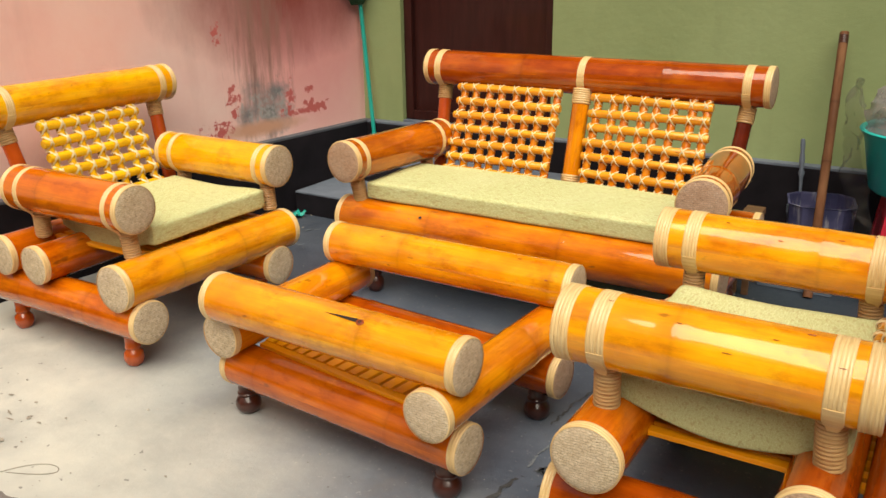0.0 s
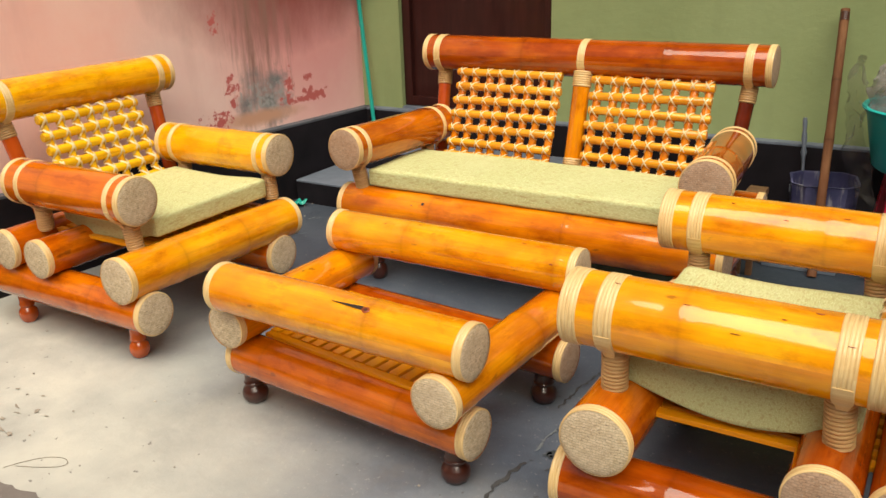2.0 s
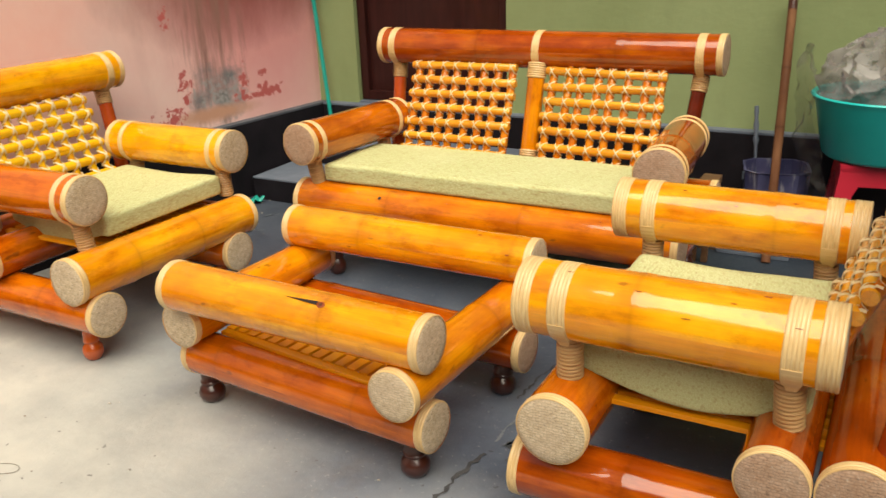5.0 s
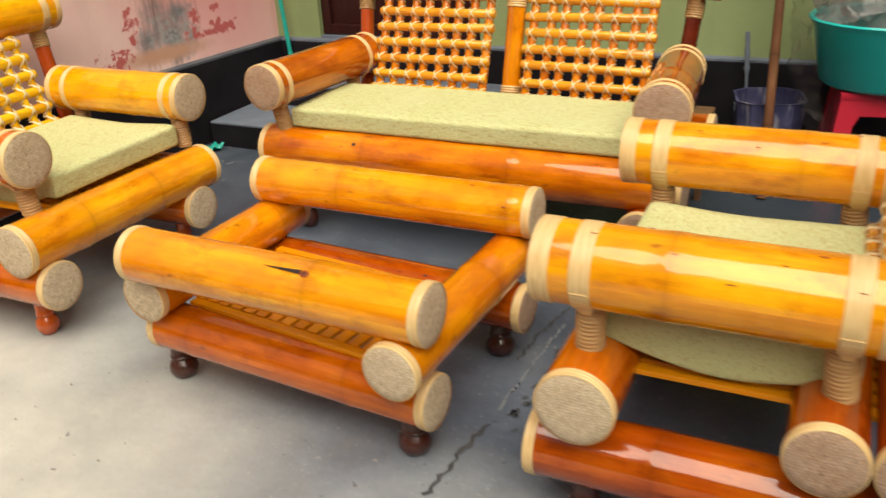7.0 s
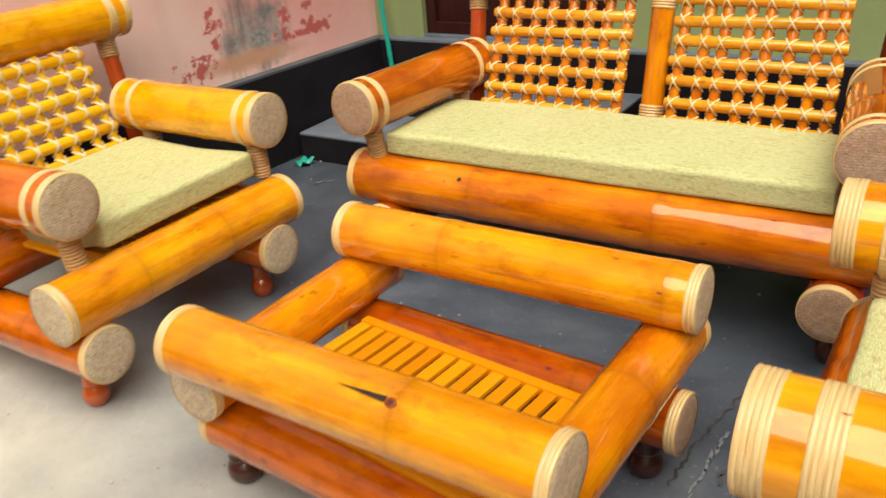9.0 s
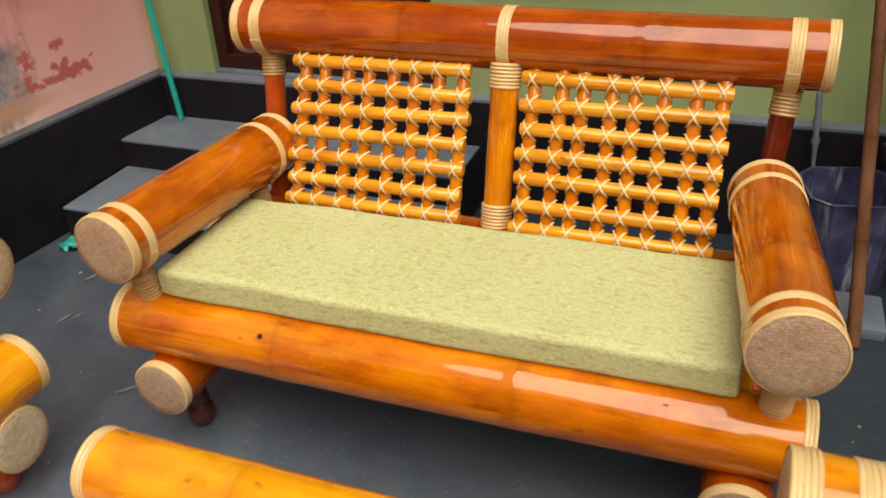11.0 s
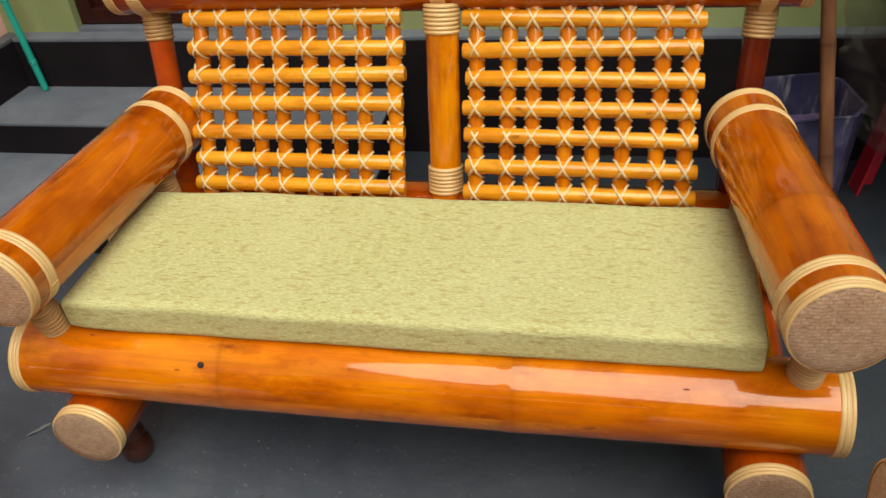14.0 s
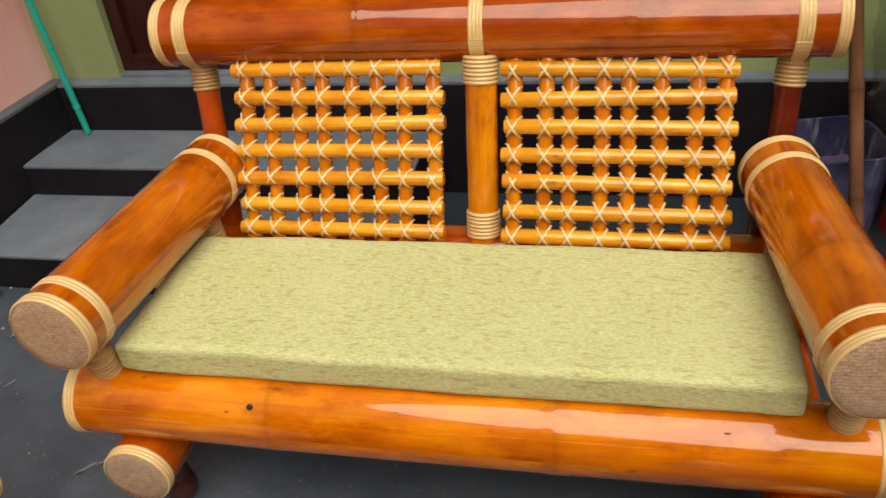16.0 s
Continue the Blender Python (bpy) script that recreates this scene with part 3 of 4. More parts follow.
def armchair(name, m, label, group, W, span, low_x, low_y, mats, lats, seat_front=-0.655, arm_front=-0.675, rail_half=None, mid_post=False, seed=0, foot_mat=FOOT, heights=(0.235, 0.375, 0.61, 0.885), arm_r=0.078, rail_rings=(), category="armchair", rail_y=0.065, rear_y=(-0.28, -0.12), toe=(0, 0), lift=(0, 0), arm_rear=-0.075, drop=(0, 0), seat_tilt=0.0, edge=3, rings_arm=((0.4,), (0.24,)), rail_ends=None, slat_z=0.054, stick_mats=None):
    """A bamboo seat facing -y: W arm spacing, span the ends of the seat tubes."""
    rail_m, arm_m, seat_m, low_m = mats
    zl, zs, za, zt = heights
    root = thing(name, m, label, category, group)
    h = W / 2
    R = 0.075
    rail_half = rail_half or h + 0.07
    t0, t1 = span
    tl = t1 - t0
    r0, r1 = rail_ends or (-rail_half, rail_half)
    culm("top_rail", (r0, rail_y, zt), (r1, rail_y, zt), 0.074, rail_m, root, rail_rings, bands=(0.055, -0.085) if not mid_post else (0.055, -r0 - 0.018, -0.095), seed=seed, strands=4)
    for sx, k in ((-1, 0), (1, 1)):
        am = arm_m[k]
        culm("armrest", (sx * h, arm_front, za + lift[k]), (sx * h - toe[k], arm_rear, za + lift[k] - drop[k]), arm_r, am, root, rings_arm[k], bands=(0.05 if edge < 5 else 0.075, -0.095), seed=seed + 2 + k, edge=edge, strands=edge)
        bound_post("arm_post", (sx * (h - 0.01), (seat_front - 0.004 if mid_post else arm_front + (0.055 if edge < 5 else 0.095)), zs + 0.058), (sx * (h - 0.005), arm_front + (0.065 if edge < 5 else 0.095), za - arm_r + 0.01), 0.024, RATTAN, root, ((0.005, za - zs - arm_r - 0.048),))
        bound_post("arm_post", (sx * (h - 0.01) - toe[k] * 0.8, -0.15, zs + 0.06), (sx * (h - 0.005) - toe[k] * 0.85, -0.158, za - arm_r + 0.01), 0.024, RATTAN, root, ((0.005, za - zs - arm_r - 0.048),))
        bound_post("back_post", ((r0 + 0.10 if k == 0 else r1 - 0.11), rear_y[1] + (0.02 if mid_post else 0.04), zs + 0.05), ((r0 + 0.07 if k == 0 else r1 - (0.07 if not mid_post else 0.08)), rail_y + 0.005, zt - 0.06), 0.027, DARKPOST if mid_post and k else POST, root, ((zt - zs - 0.168, zt - zs - 0.108),))
        off = 0.05 if edge < 5 else 0.075
        ax = Vector((-toe[k], arm_rear - arm_front, -drop[k])).normalized()
        base = Vector((sx * h, arm_front, za + lift[k]))
        sling(root, base + ax * (off + 0.00375 * edge), ax, arm_r, (-sx * 0.008, 0, -1), 0.024, 0.0034 * edge)
        sling(root, base + ax * (Vector((toe[k], arm_rear - arm_front, drop[k])).length - 0.095 + 0.00375 * edge), ax, arm_r, (-sx * 0.008, 0, -1), 0.024, 0.0034 * edge)
        sling(root, (r0 + 0.07 if k == 0 else r1 - (0.07 if not mid_post else 0.08), rail_y, zt), (1, 0, 0), 0.074, (0, 0, -1), 0.027, 0.015)
    if mid_post:
        sling(root, (-0.003, rail_y, zt), (1, 0, 0), 0.074, (0, -0.25, -1), 0.034, 0.015)
    sz, sr = (zs - 0.005, R * 1.05) if mid_post else (zs, R)
    culm("front_seat_tube", (t0, seat_front, sz), (t1, seat_front, sz - seat_tilt), sr, seat_m, root, (0.285 * tl, 0.64 * tl), seed=seed + 5, bow=0.05 if mid_post else 0.02)
    culm("middle_seat_tube", (t0, rear_y[0], zs + 0.005), (t1, rear_y[0], zs + 0.005), R * 0.88, low_m, root, (0.4,), seed=seed + 6)
    culm("rear_seat_tube", (t0, rear_y[1], zs + 0.01), (t1, rear_y[1], zs + 0.01), R * 0.92, low_m, root, (0.4,), seed=seed + 7)
    for k, x in enumerate(low_x):
        culm("lower_tube", (x, low_y, zl), (x, 0.12, zl), 0.068 if mid_post else 0.071, low_m, root, (0.25, 0.6), seed=seed + 8 + k)
        for y in (low_y + 0.11, -0.02):
            foot((x, y, FLOOR), root, foot_mat, zl - 0.08 - FLOOR, 0.034)
    count, wide = (int((2 * h - 0.1) / 0.075), 0.021) if mid_post else (int((2 * h - 0.1) / 0.04), 0.0125)
    for i in range(count):
        x = -h + 0.07 + (2 * h - 0.14) * i / (count - 1)
        part("seat_slat", box_bm(x - wide, x + wide, seat_front + 0.03, rear_y[1], zs + slat_z, zs + slat_z + 0.012, 0.002), SLAT, root)
    for k, (x0, x1, cols, rows, top_yz, bot_yz) in enumerate(lats):
        lattice(root, x0, x1, top_yz, bot_yz, cols, rows, 0.0150 if mid_post else 0.0163, seed=seed * 7 + k, mats=stick_mats, wide=0.0052 if mid_post else 0.0085, notch=-0.05 if mid_post else -0.35, compact=not mid_post)
    if mid_post:
        bound_post("middle_post", (-0.003, rear_y[1] - 0.015, zs + 0.05), (0.0, rail_y - 0.045, zt - 0.045), 0.034, HONEY, root, ((0.025, 0.085), (0.365, 0.425)))
    return root


# ---- structure ----
def slab(name, x0, x1, y0, y1, z0, z1, material, bevel=0.0, label="", category=""):
    ob = new(name, mesh_from(name, box_bm(x0, x1, y0, y1, z0, z1, bevel), material, False))
    return tagged(ob, label or name.replace("_", " "), category or name.split("_")[0], kind="structure")


WX, WY = -1.64, 0.785     # faces of the pink and the green wall
PX, PY, PZ = -1.59, 0.73, 0.447     # faces and top of the plinths
bm = bmesh.new()
bmesh.ops.create_grid(bm, x_segments=2, y_segments=2, size=30)
for v in bm.verts:
    v.co.z = FLOOR
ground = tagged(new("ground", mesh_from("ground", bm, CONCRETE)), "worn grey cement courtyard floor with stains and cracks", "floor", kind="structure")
west = slab("wall_west", WX - 0.2, WX, -8.2, WY + 0.2, 0.0, 3.2, PINK, label="pink painted plaster wall with grey water stains", category="wall")
DX0, DX1, DZ = -1.375, -0.475, 0.462
slab("wall_north", WX, DX0, WY, WY + 0.2, 0.0, 2.8, GREEN, label="green painted plaster wall beside the door", category="wall")
slab("wall_north_east", DX1, 6.0, WY, WY + 0.2, 0.0, 2.8, GREEN, label="green painted plaster wall", category="wall")
slab("wall_north_sill", DX0, DX1, WY, WY + 0.2, 0.0, DZ - 0.004, STEPTOP, label="grey cement sill under the door", category="wall")
slab("wall_north_lintel", DX0, DX1, WY, WY + 0.2, 2.5, 2.8, GREEN, label="green painted wall over the door", category="wall")
plinth = slab("plinth_west", WX, PX, -8.2, WY, 0.0, PZ - 0.012, BLACK, 0.004, "black painted plinth along the pink wall", "plinth")
ledge = slab("plinth_west_top", WX, PX, -8.2, WY, PZ - 0.012, PZ, LEDGE, 0.003, "worn grey top of the black plinth", "plinth")
slab("plinth_north", PX, 6.0, PY, WY, 0.0, PZ - 0.012, BLACK, 0.004, "black painted plinth along the green wall", "plinth")
slab("plinth_north_top", PX, 6.0, PY, WY, PZ - 0.012, PZ, STEPTOP, 0.003, "worn grey top of the black plinth", "plinth")
# the pink wall leans away from the square by six degrees
SKEW = Matrix.Translation((WX, WY, 0)) @ Matrix.Rotation(radians(-6), 4, "Z") @ Matrix.Translation((-WX, -WY, 0))
for ob in (west, plinth, ledge):
    ob.matrix_world = SKEW
door = thing("door_1", pose(DX0, WY + 0.06, DZ), "closed dark brown painted door above the steps", "door")
door["kind"] = "structure"
DW = DX1 - DX0
part("door_leaf", box_bm(0.05, DW - 0.05, 0.0, 0.04, 0.05, 2.0, 0.003), DOOR, door, smooth=False)
for x0, x1, z0, z1 in ((0.0, 0.05, 0.0, 2.04), (DW - 0.05, DW, 0.0, 2.04), (0.05, DW - 0.05, 2.0, 2.04), (0.05, DW - 0.05, 0.0, 0.05)):
    part("door_frame", box_bm(x0, x1, -0.03, 0.06, z0, z1, 0.004), DOOR, door, smooth=False)
SX1 = -0.30
for name, y0, y1, z in (("step_lower", 0.12, 0.47, 0.17), ("step_upper", 0.47, PY, 0.277)):
    slab(name, PX - 0.03, SX1, y0, y1, 0.0, z - 0.01, BLACK, 0.003, "cement step with a black painted riser", "step")
    slab(name + "_tread", PX - 0.03, SX1, y0, y1, z - 0.01, z, STEPTOP, 0.004, "grey cement tread of the step", "step")
# unseen eave and yard walls, added to bound the sky's light and reflections
slab("roof_north", -1.5, 6.0, 0.3, WY + 1.2, 2.8, 2.9, GREYWALL, label="plain unseen eave slab added over the green wall", category="roof")
slab("wall_south", -2.6, 6.2, -5.6, -5.4, 0.0, 3.1, GREYWALL, label="plain unseen grey wall added to close the yard", category="wall")
slab("wall_east", 6.0, 6.2, -5.4, WY + 0.2, 0.0, 3.1, GREYWALL, label="plain unseen grey wall added to close the yard", category="wall")

# ---- the seats and the table ----
sofa = armchair("sofa", pose(0.01, 0, 0), "two-seat bamboo sofa in orange brown lacquer with latticed back", "bamboo seats", 1.343, (-0.745, 0.735), (-0.62, 0.625), -0.672,
                (BROWN, (ARM, ARM), ORANGE, BROWN),
                [(-0.554, -0.08, 8, 7, (0.012, 0.818), (-0.142, 0.447)), (0.048, 0.515, 8, 7, (0.012, 0.815), (-0.142, 0.44))],
                seat_front=-0.568, arm_front=-0.668, mid_post=True, rail_half=0.725, seed=1, rail_rings=(0.47, 1.05), category="sofa", heights=(0.235, 0.36, 0.612, 0.866), rear_y=(-0.19, -0.07), toe=(-0.045, 0.065), lift=(-0.018, 0.0), arm_rear=-0.035, drop=(0.012, 0.028), rail_ends=(-0.73, 0.705), rings_arm=((0.5,), (0.24,)))
cushion(-0.618, 0.61, -0.59, -0.213, 0.437, 0.508, pose(0, 0, 0), "long pale green woven cushion on the bamboo sofa", 1)
LEFT = pose(-1.544, -1.125, 0, 0, 0, 90)
left = armchair("armchair", LEFT, "amber bamboo armchair beside the pink wall", "bamboo seats", 0.663, (-0.45, 0.350), (-0.376, 0.236), -0.734,
                (YELLOW, (RUST, YELLOW), AMBER, RUST), [(-0.185, 0.255, 7, 6, (0.0, 0.778), (-0.115, 0.455))], seat_front=-0.665, seat_tilt=0.016, rear_y=(-0.26, -0.075), slat_z=0.035, stick_mats=(YSTICK, YSTICK), seed=3, foot_mat=FOOTRED, heights=(0.224, 0.349, 0.58, 0.836), rail_ends=(-0.345, 0.468), rail_rings=(0.47,))
cushion(-0.252, 0.28, -0.64, -0.15, 0.425, 0.5, LEFT, "pale green woven cushion on the armchair by the pink wall", 4, 0.042)
RIGHT = pose(1.34, -1.305, 0, 0, 0, -90)
right = armchair("armchair", RIGHT, "amber bamboo armchair with wide rattan bands", "bamboo seats", 0.637, (-0.40, 0.422), (-0.25, 0.335), -0.685,
                 (AMBER, (AMBER, AMBER), RUST, BROWN), [(-0.23, 0.22, 7, 6, (0.0, 0.80), (-0.13, 0.49))], seat_front=-0.579, slat_z=-0.004, seed=5, heights=(0.21, 0.362, 0.607, 0.86), rail_half=0.44, rear_y=(-0.16, -0.02), edge=5)
cushion(-0.27, 0.27, -0.60, -0.12, 0.427, 0.505, RIGHT, "pale green woven cushion on the banded armchair", 7, 0.042)


def coffee_table():
    root = thing("coffee_table", pose(0, 0, 0), "low open bamboo table frame with a slatted shelf", "table")
    R = 0.064
    culm("top_tube", (-0.378, -1.604, 0.442), (0.436, -1.628, 0.442), R + 0.004, AMBER, root, (0.54,), seed=21, edge=3)
    culm("top_tube", (-0.39, -1.066, 0.442), (0.462, -1.066, 0.442), R + 0.002, AMBER, root, (0.29, 0.79), seed=22, edge=3)
    culm("side_tube", (-0.376, -1.615, 0.322), (-0.36, -0.985, 0.322), R, HONEY, root, (0.12, 0.5), seed=24)
    culm("side_tube", (0.365, -1.70, 0.328), (0.395, -0.985, 0.322), R, HONEY, root, (0.42,), seed=25)
    for k, (a, b) in enumerate((((-0.41, -1.53), (0.418, -1.595)), ((-0.385, -1.085), (0.462, -1.14)))):
        culm("lower_tube", (*a, 0.202), (*b, 0.202), R, BROWN if k else RUST, root, (0.14, 0.62), seed=27 + k)
        for u in ((0.045, 0.92) if k == 0 else (0.08, 0.905)):
            foot((a[0] + (b[0] - a[0]) * u, a[1] + (b[1] - a[1]) * u, FLOOR), root, FOOT, 0.088, 0.038)
    turn = Matrix.Translation((0.0, -1.383, 0)) @ Matrix.Rotation(radians(-7), 4, "Z")
    for y in (-0.163, 0.163):
        bm = box_bm(-0.30, 0.31, y - 0.012, y + 0.012, 0.2655, 0.277 if y < 0 else 0.286, 0.002)
        bm.transform(turn)
        part("shelf_rail", bm, SLAT, root)
    n = 15
    for i in range(n):
        x = -0.285 + 0.58 * i / (n - 1)
        bm = box_bm(x - 0.0152, x + 0.0152, -0.153, 0.153, 0.2705, 0.281, 0.002)
        bm.transform(turn)
        part("shelf_slat", bm, SLAT, root)
    return root


TABLE = coffee_table()


def surface_patch(name, a, b, r, s0, s1, ang, half, parent, material, taper=True):
    """A thin dark patch lying on a tube a to b, from s0 to s1 metres along it, at the angle ang from the top towards -y or +x."""
    a, b = Vector(a), Vector(b)
    w = (b - a).normalized()
    up = Vector((0, 0, 1))
    side = w.cross(up).normalized()
    bm = bmesh.new()
    rows = []
    for k in range(13):
        q = k / 12
        wid = half * (math.sin(math.pi * q) ** 0.6 if taper else (1 - q) * 0.9 + 0.05) / r
        row = []
        for j in range(5):
            t = radians(ang) + wid * (j - 2) / 2
            row.append(bm.verts.new(a + w * (s0 + (s1 - s0) * q) + (up * math.cos(t) + side * math.sin(t)) * (r + 0.0012 + 0.0006 * (2 - abs(j - 2)))))
        rows.append(row)
    for r0, r1 in zip(rows, rows[1:]):
        for j in range(4):
            bm.faces.new((r0[j], r0[j + 1], r1[j + 1], r1[j]))
    bmesh.ops.recalc_face_normals(bm, faces=bm.faces)
    return part(name, bm, material, parent)


KNOT = plain("dark knot", (0.05, 0.012, 0.004), (0.10, 0.025, 0.008), 60, 0.4, 0.3)
SPLIT = plain("dark split", (0.012, 0.006, 0.004), (0.03, 0.012, 0.006), 60, 0.7, 0.3)
REDKNOT = plain("red brown knot", (0.22, 0.035, 0.006), (0.34, 0.06, 0.01), 60, 0.3, 0.3)
TA, TB = (-0.378, -1.604, 0.442), (0.436, -1.628, 0.442)
surface_patch("knot", TA, TB, 0.0695, 0.523, 0.547, 32, 0.009, TABLE, REDKNOT)
surface_patch("knot", TA, TB, 0.0705, 0.529, 0.541, 32, 0.005, TABLE, KNOT)
surface_patch("split", TA, TB, 0.0695, 0.525, 0.428, 30, 0.006, TABLE, SPLIT, False)
surface_patch("knot", (-0.735, -0.568, 0.355), (0.745, -0.568, 0.355), 0.0815, 0.373, 0.387, 47, 0.006, sofa, SPLIT)
surface_patch("knot", (-0.39, -1.066, 0.442), (0.462, -1.066, 0.442), 0.0672, 0.778, 0.79, 62, 0.0022, TABLE, REDKNOT)
surface_patch("knot", (-0.385, -1.085, 0.202), (0.462, -1.14, 0.202), 0.0645, 0.556, 0.569, 30, 0.0035, TABLE, KNOT)

for s0, s1, ang in ((0.10, 0.112, 20), (0.19, 0.20, -12), (0.24, 0.252, 35), (0.33, 0.35, 62), (0.41, 0.42, 30), (0.46, 0.475, 8), (0.52, 0.535, 50)):
    surface_patch("nick", (0.3185, -0.675, 0.607), (0.3185, -0.075, 0.607), 0.0786, s0, s1, ang, 0.0010, right, REDKNOT)
for s0, s1, ang in ((0.17, 0.18, 25), (0.30, 0.312, 48), (0.43, 0.445, 30), (0.50, 0.51, 5)):
    surface_patch("nick", (-0.3185, -0.675, 0.607), (-0.3185, -0.075, 0.607), 0.0786, s0, s1, ang, 0.0010, right, REDKNOT)
for s0, s1, ang in ((0.16, 0.17, 18), (0.34, 0.35, 55), (0.66, 0.672, 40), (0.95, 0.962, 50), (1.22, 1.23, 35)):
    surface_patch("nick", (-0.745, -0.568, 0.355), (0.735, -0.568, 0.355), 0.0815, s0, s1, ang, 0.0014, sofa, REDKNOT)

# ---- clutter by the green wall ----
def plastic_stool(m):
    """A red moulded stool with splayed sides, arched below."""
    root = thing("plastic_stool", m, "red moulded plastic stool holding the tub", "stool")
    part("seat", box_bm(-0.15, 0.15, -0.15, 0.15, 0.345, 0.37, 0.012), REDPLASTIC, root)
    for k in range(4):
        bm = bmesh.new()
        out = []
        for x, z in ((-0.145, 0.35), (0.145, 0.35), (0.19, 0.0), (0.125, 0.0), (0.098, 0.26), (0.08, 0.295), (-0.08, 0.295), (-0.098, 0.26), (-0.125, 0.0), (-0.19, 0.0)):
            out.append((x, -0.146 - (0.35 - z) * 0.12, z))
        vs = [bm.verts.new(p) for p in out]
        for f in ((vs[0], vs[1], vs[5], vs[6]), (vs[1], vs[2], vs[4], vs[5]), (vs[2], vs[3], vs[4]), (vs[0], vs[6], vs[7], vs[9]), (vs[9], vs[7], vs[8])):
            bm.faces.new(f)
        bmesh.ops.recalc_face_normals(bm, faces=bm.faces)
        made = bmesh.ops.extrude_face_region(bm, geom=bm.faces[:])
        bmesh.ops.translate(bm, verts=[g for g in made["geom"] if isinstance(g, bmesh.types.BMVert)], vec=(0, 0.006, 0))
        bmesh.ops.recalc_face_normals(bm, faces=bm.faces)
        bm.transform(Matrix.Rotation(radians(90 * k), 4, "Z"))
        part("side", bm, REDPLASTIC, root, smooth=False)
    return root


def crumpled(name, rows, cols, place, material, amount, seed):
    """A crumpled sheet; place(u, v) gives its smooth form."""
    bm = bmesh.new()
    grid = []
    for i in range(rows + 1):
        line = []
        for j in range(cols + 1):
            p = Vector(place(i / rows, j / cols))
            q = p * 9 + Vector((seed, 0, 0))
            p += amount * noise.noise_vector(q) + 0.6 * amount * noise.noise_vector(q * 2.3) + 0.35 * amount * noise.noise_vector(q * 5.1)
            line.append(bm.verts.new(p))
        grid.append(line)
    for i in range(rows):
        for j in range(cols):
            bm.faces.new((grid[i][j], grid[i][j + 1], grid[i + 1][j + 1], grid[i + 1][j]))
    return mesh_from(name, bm, material)


TUBX, TUBY = 1.245, 0.46
plastic_stool(pose(TUBX, TUBY - 0.02, FLOOR, 0, 0, 8) @ Matrix.Diagonal((1.0, 1.0, 1.08, 1.0)))
tub = thing("plastic_tub", pose(TUBX, TUBY, FLOOR + 0.402), "turquoise plastic tub on a red stool", "tub")
part("shell", lathe((0, 0, 0), [(0, 0.001), (0.0, 0.20), (0.012, 0.215), (0.208, 0.256), (0.222, 0.268), (0.234, 0.275), (0.240, 0.270), (0.234, 0.256), (0.217, 0.249), (0.02, 0.208), (0.015, 0.001)], (0, 0, 1), seg=56), TEALTUB, tub)
bag = new("plastic_bag", crumpled("plastic_bag", 36, 46, lambda u, v: (TUBX + (0.04 + 0.20 * math.sin(math.pi * u) ** 0.7) * math.cos(6.283 * v), TUBY + (0.04 + 0.18 * math.sin(math.pi * u) ** 0.7) * math.sin(6.283 * v), FLOOR + 0.42 + 0.46 * u), BAGMAT, 0.05, 3))
tagged(bag, "crumpled grey plastic bag stuffed in the turquoise tub", "bag")
sheet = new("plastic_sheet", crumpled("plastic_sheet", 40, 14, lambda u, v: (TUBX - 0.27 - 0.10 * v * (0.4 + u) + 0.13 * u * u, TUBY - 0.12 + 0.20 * v, FLOOR + 0.82 - 0.62 * u), CLEARBAG, 0.03, 8))
tagged(sheet, "crumpled clear plastic sheet hanging beside the tub", "plastic sheet")

bucket = thing("paint_tin", pose(0.862, 0.555, FLOOR, 0, 0, 12), "square blue tin stained with dried paint", "tin")
bm = bmesh.new()
w0, w1, hh = 0.098, 0.112, 0.295
loops = []
for w, z in ((w0, 0.0), (w1, hh), (w1 + 0.004, hh + 0.004), (w1 - 0.004, hh + 0.004), (w1 - 0.005, hh - 0.002), (w0 - 0.004, 0.02)):
    ring = []
    for k in range(4):
        for d in (-0.24, 0.24):
            ang = math.pi / 4 + k * math.pi / 2 + d
            ring.append(bm.verts.new((w * 1.32 * math.cos(ang), w * 1.32 * math.sin(ang), z)))
    loops.append(ring)
for r0, r1 in zip(loops, loops[1:]):
    for i in range(8):
        bm.faces.new((r0[i], r0[(i + 1) % 8], r1[(i + 1) % 8], r1[i]))
bm.faces.new(loops[-1])
bm.faces.new(loops[0][::-1])
bmesh.ops.recalc_face_normals(bm, faces=bm.faces)
part("body", bm, TIN, bucket, smooth=False)
DRIED = plain("dried purple paint", (0.10, 0.06, 0.18), (0.26, 0.20, 0.34), 12, 0.5, 0.4)
bm = bmesh.new()
bmesh.ops.create_grid(bm, x_segments=8, y_segments=8, size=0.098)
for v in bm.verts:
    v.co.z = 0.19 + 0.006 * noise.noise(v.co * 30)
part("dried_paint", bm, DRIED, bucket, "dried purple paint inside the tin")
for sx in (-1, 1):
    part("handle_lug", box_bm(sx * 0.128 - 0.004, sx * 0.128 + 0.004, -0.012, 0.012, 0.24, 0.27, 0.002), STEPTOP, bucket)

pole = thing("bamboo_pole", pose(0, 0, 0), "old brown bamboo pole leaning by the green wall", "pole")
a, b = Vector((0.90, 0.20, FLOOR)), Vector((0.838, 0.74, 1.008))
part("stem", closed_lathe(a, culm_profile((b - a).length, 0.0175, (0.28, 0.55, 0.80)), b, seg=20, rings=(0.28, 0.55, 0.80), wobble=0.05), OLD, pole)
band(a, b, (b - a).length - 0.05, 0.017, 5, pole, "top_ring").data.materials[0] = FOOT

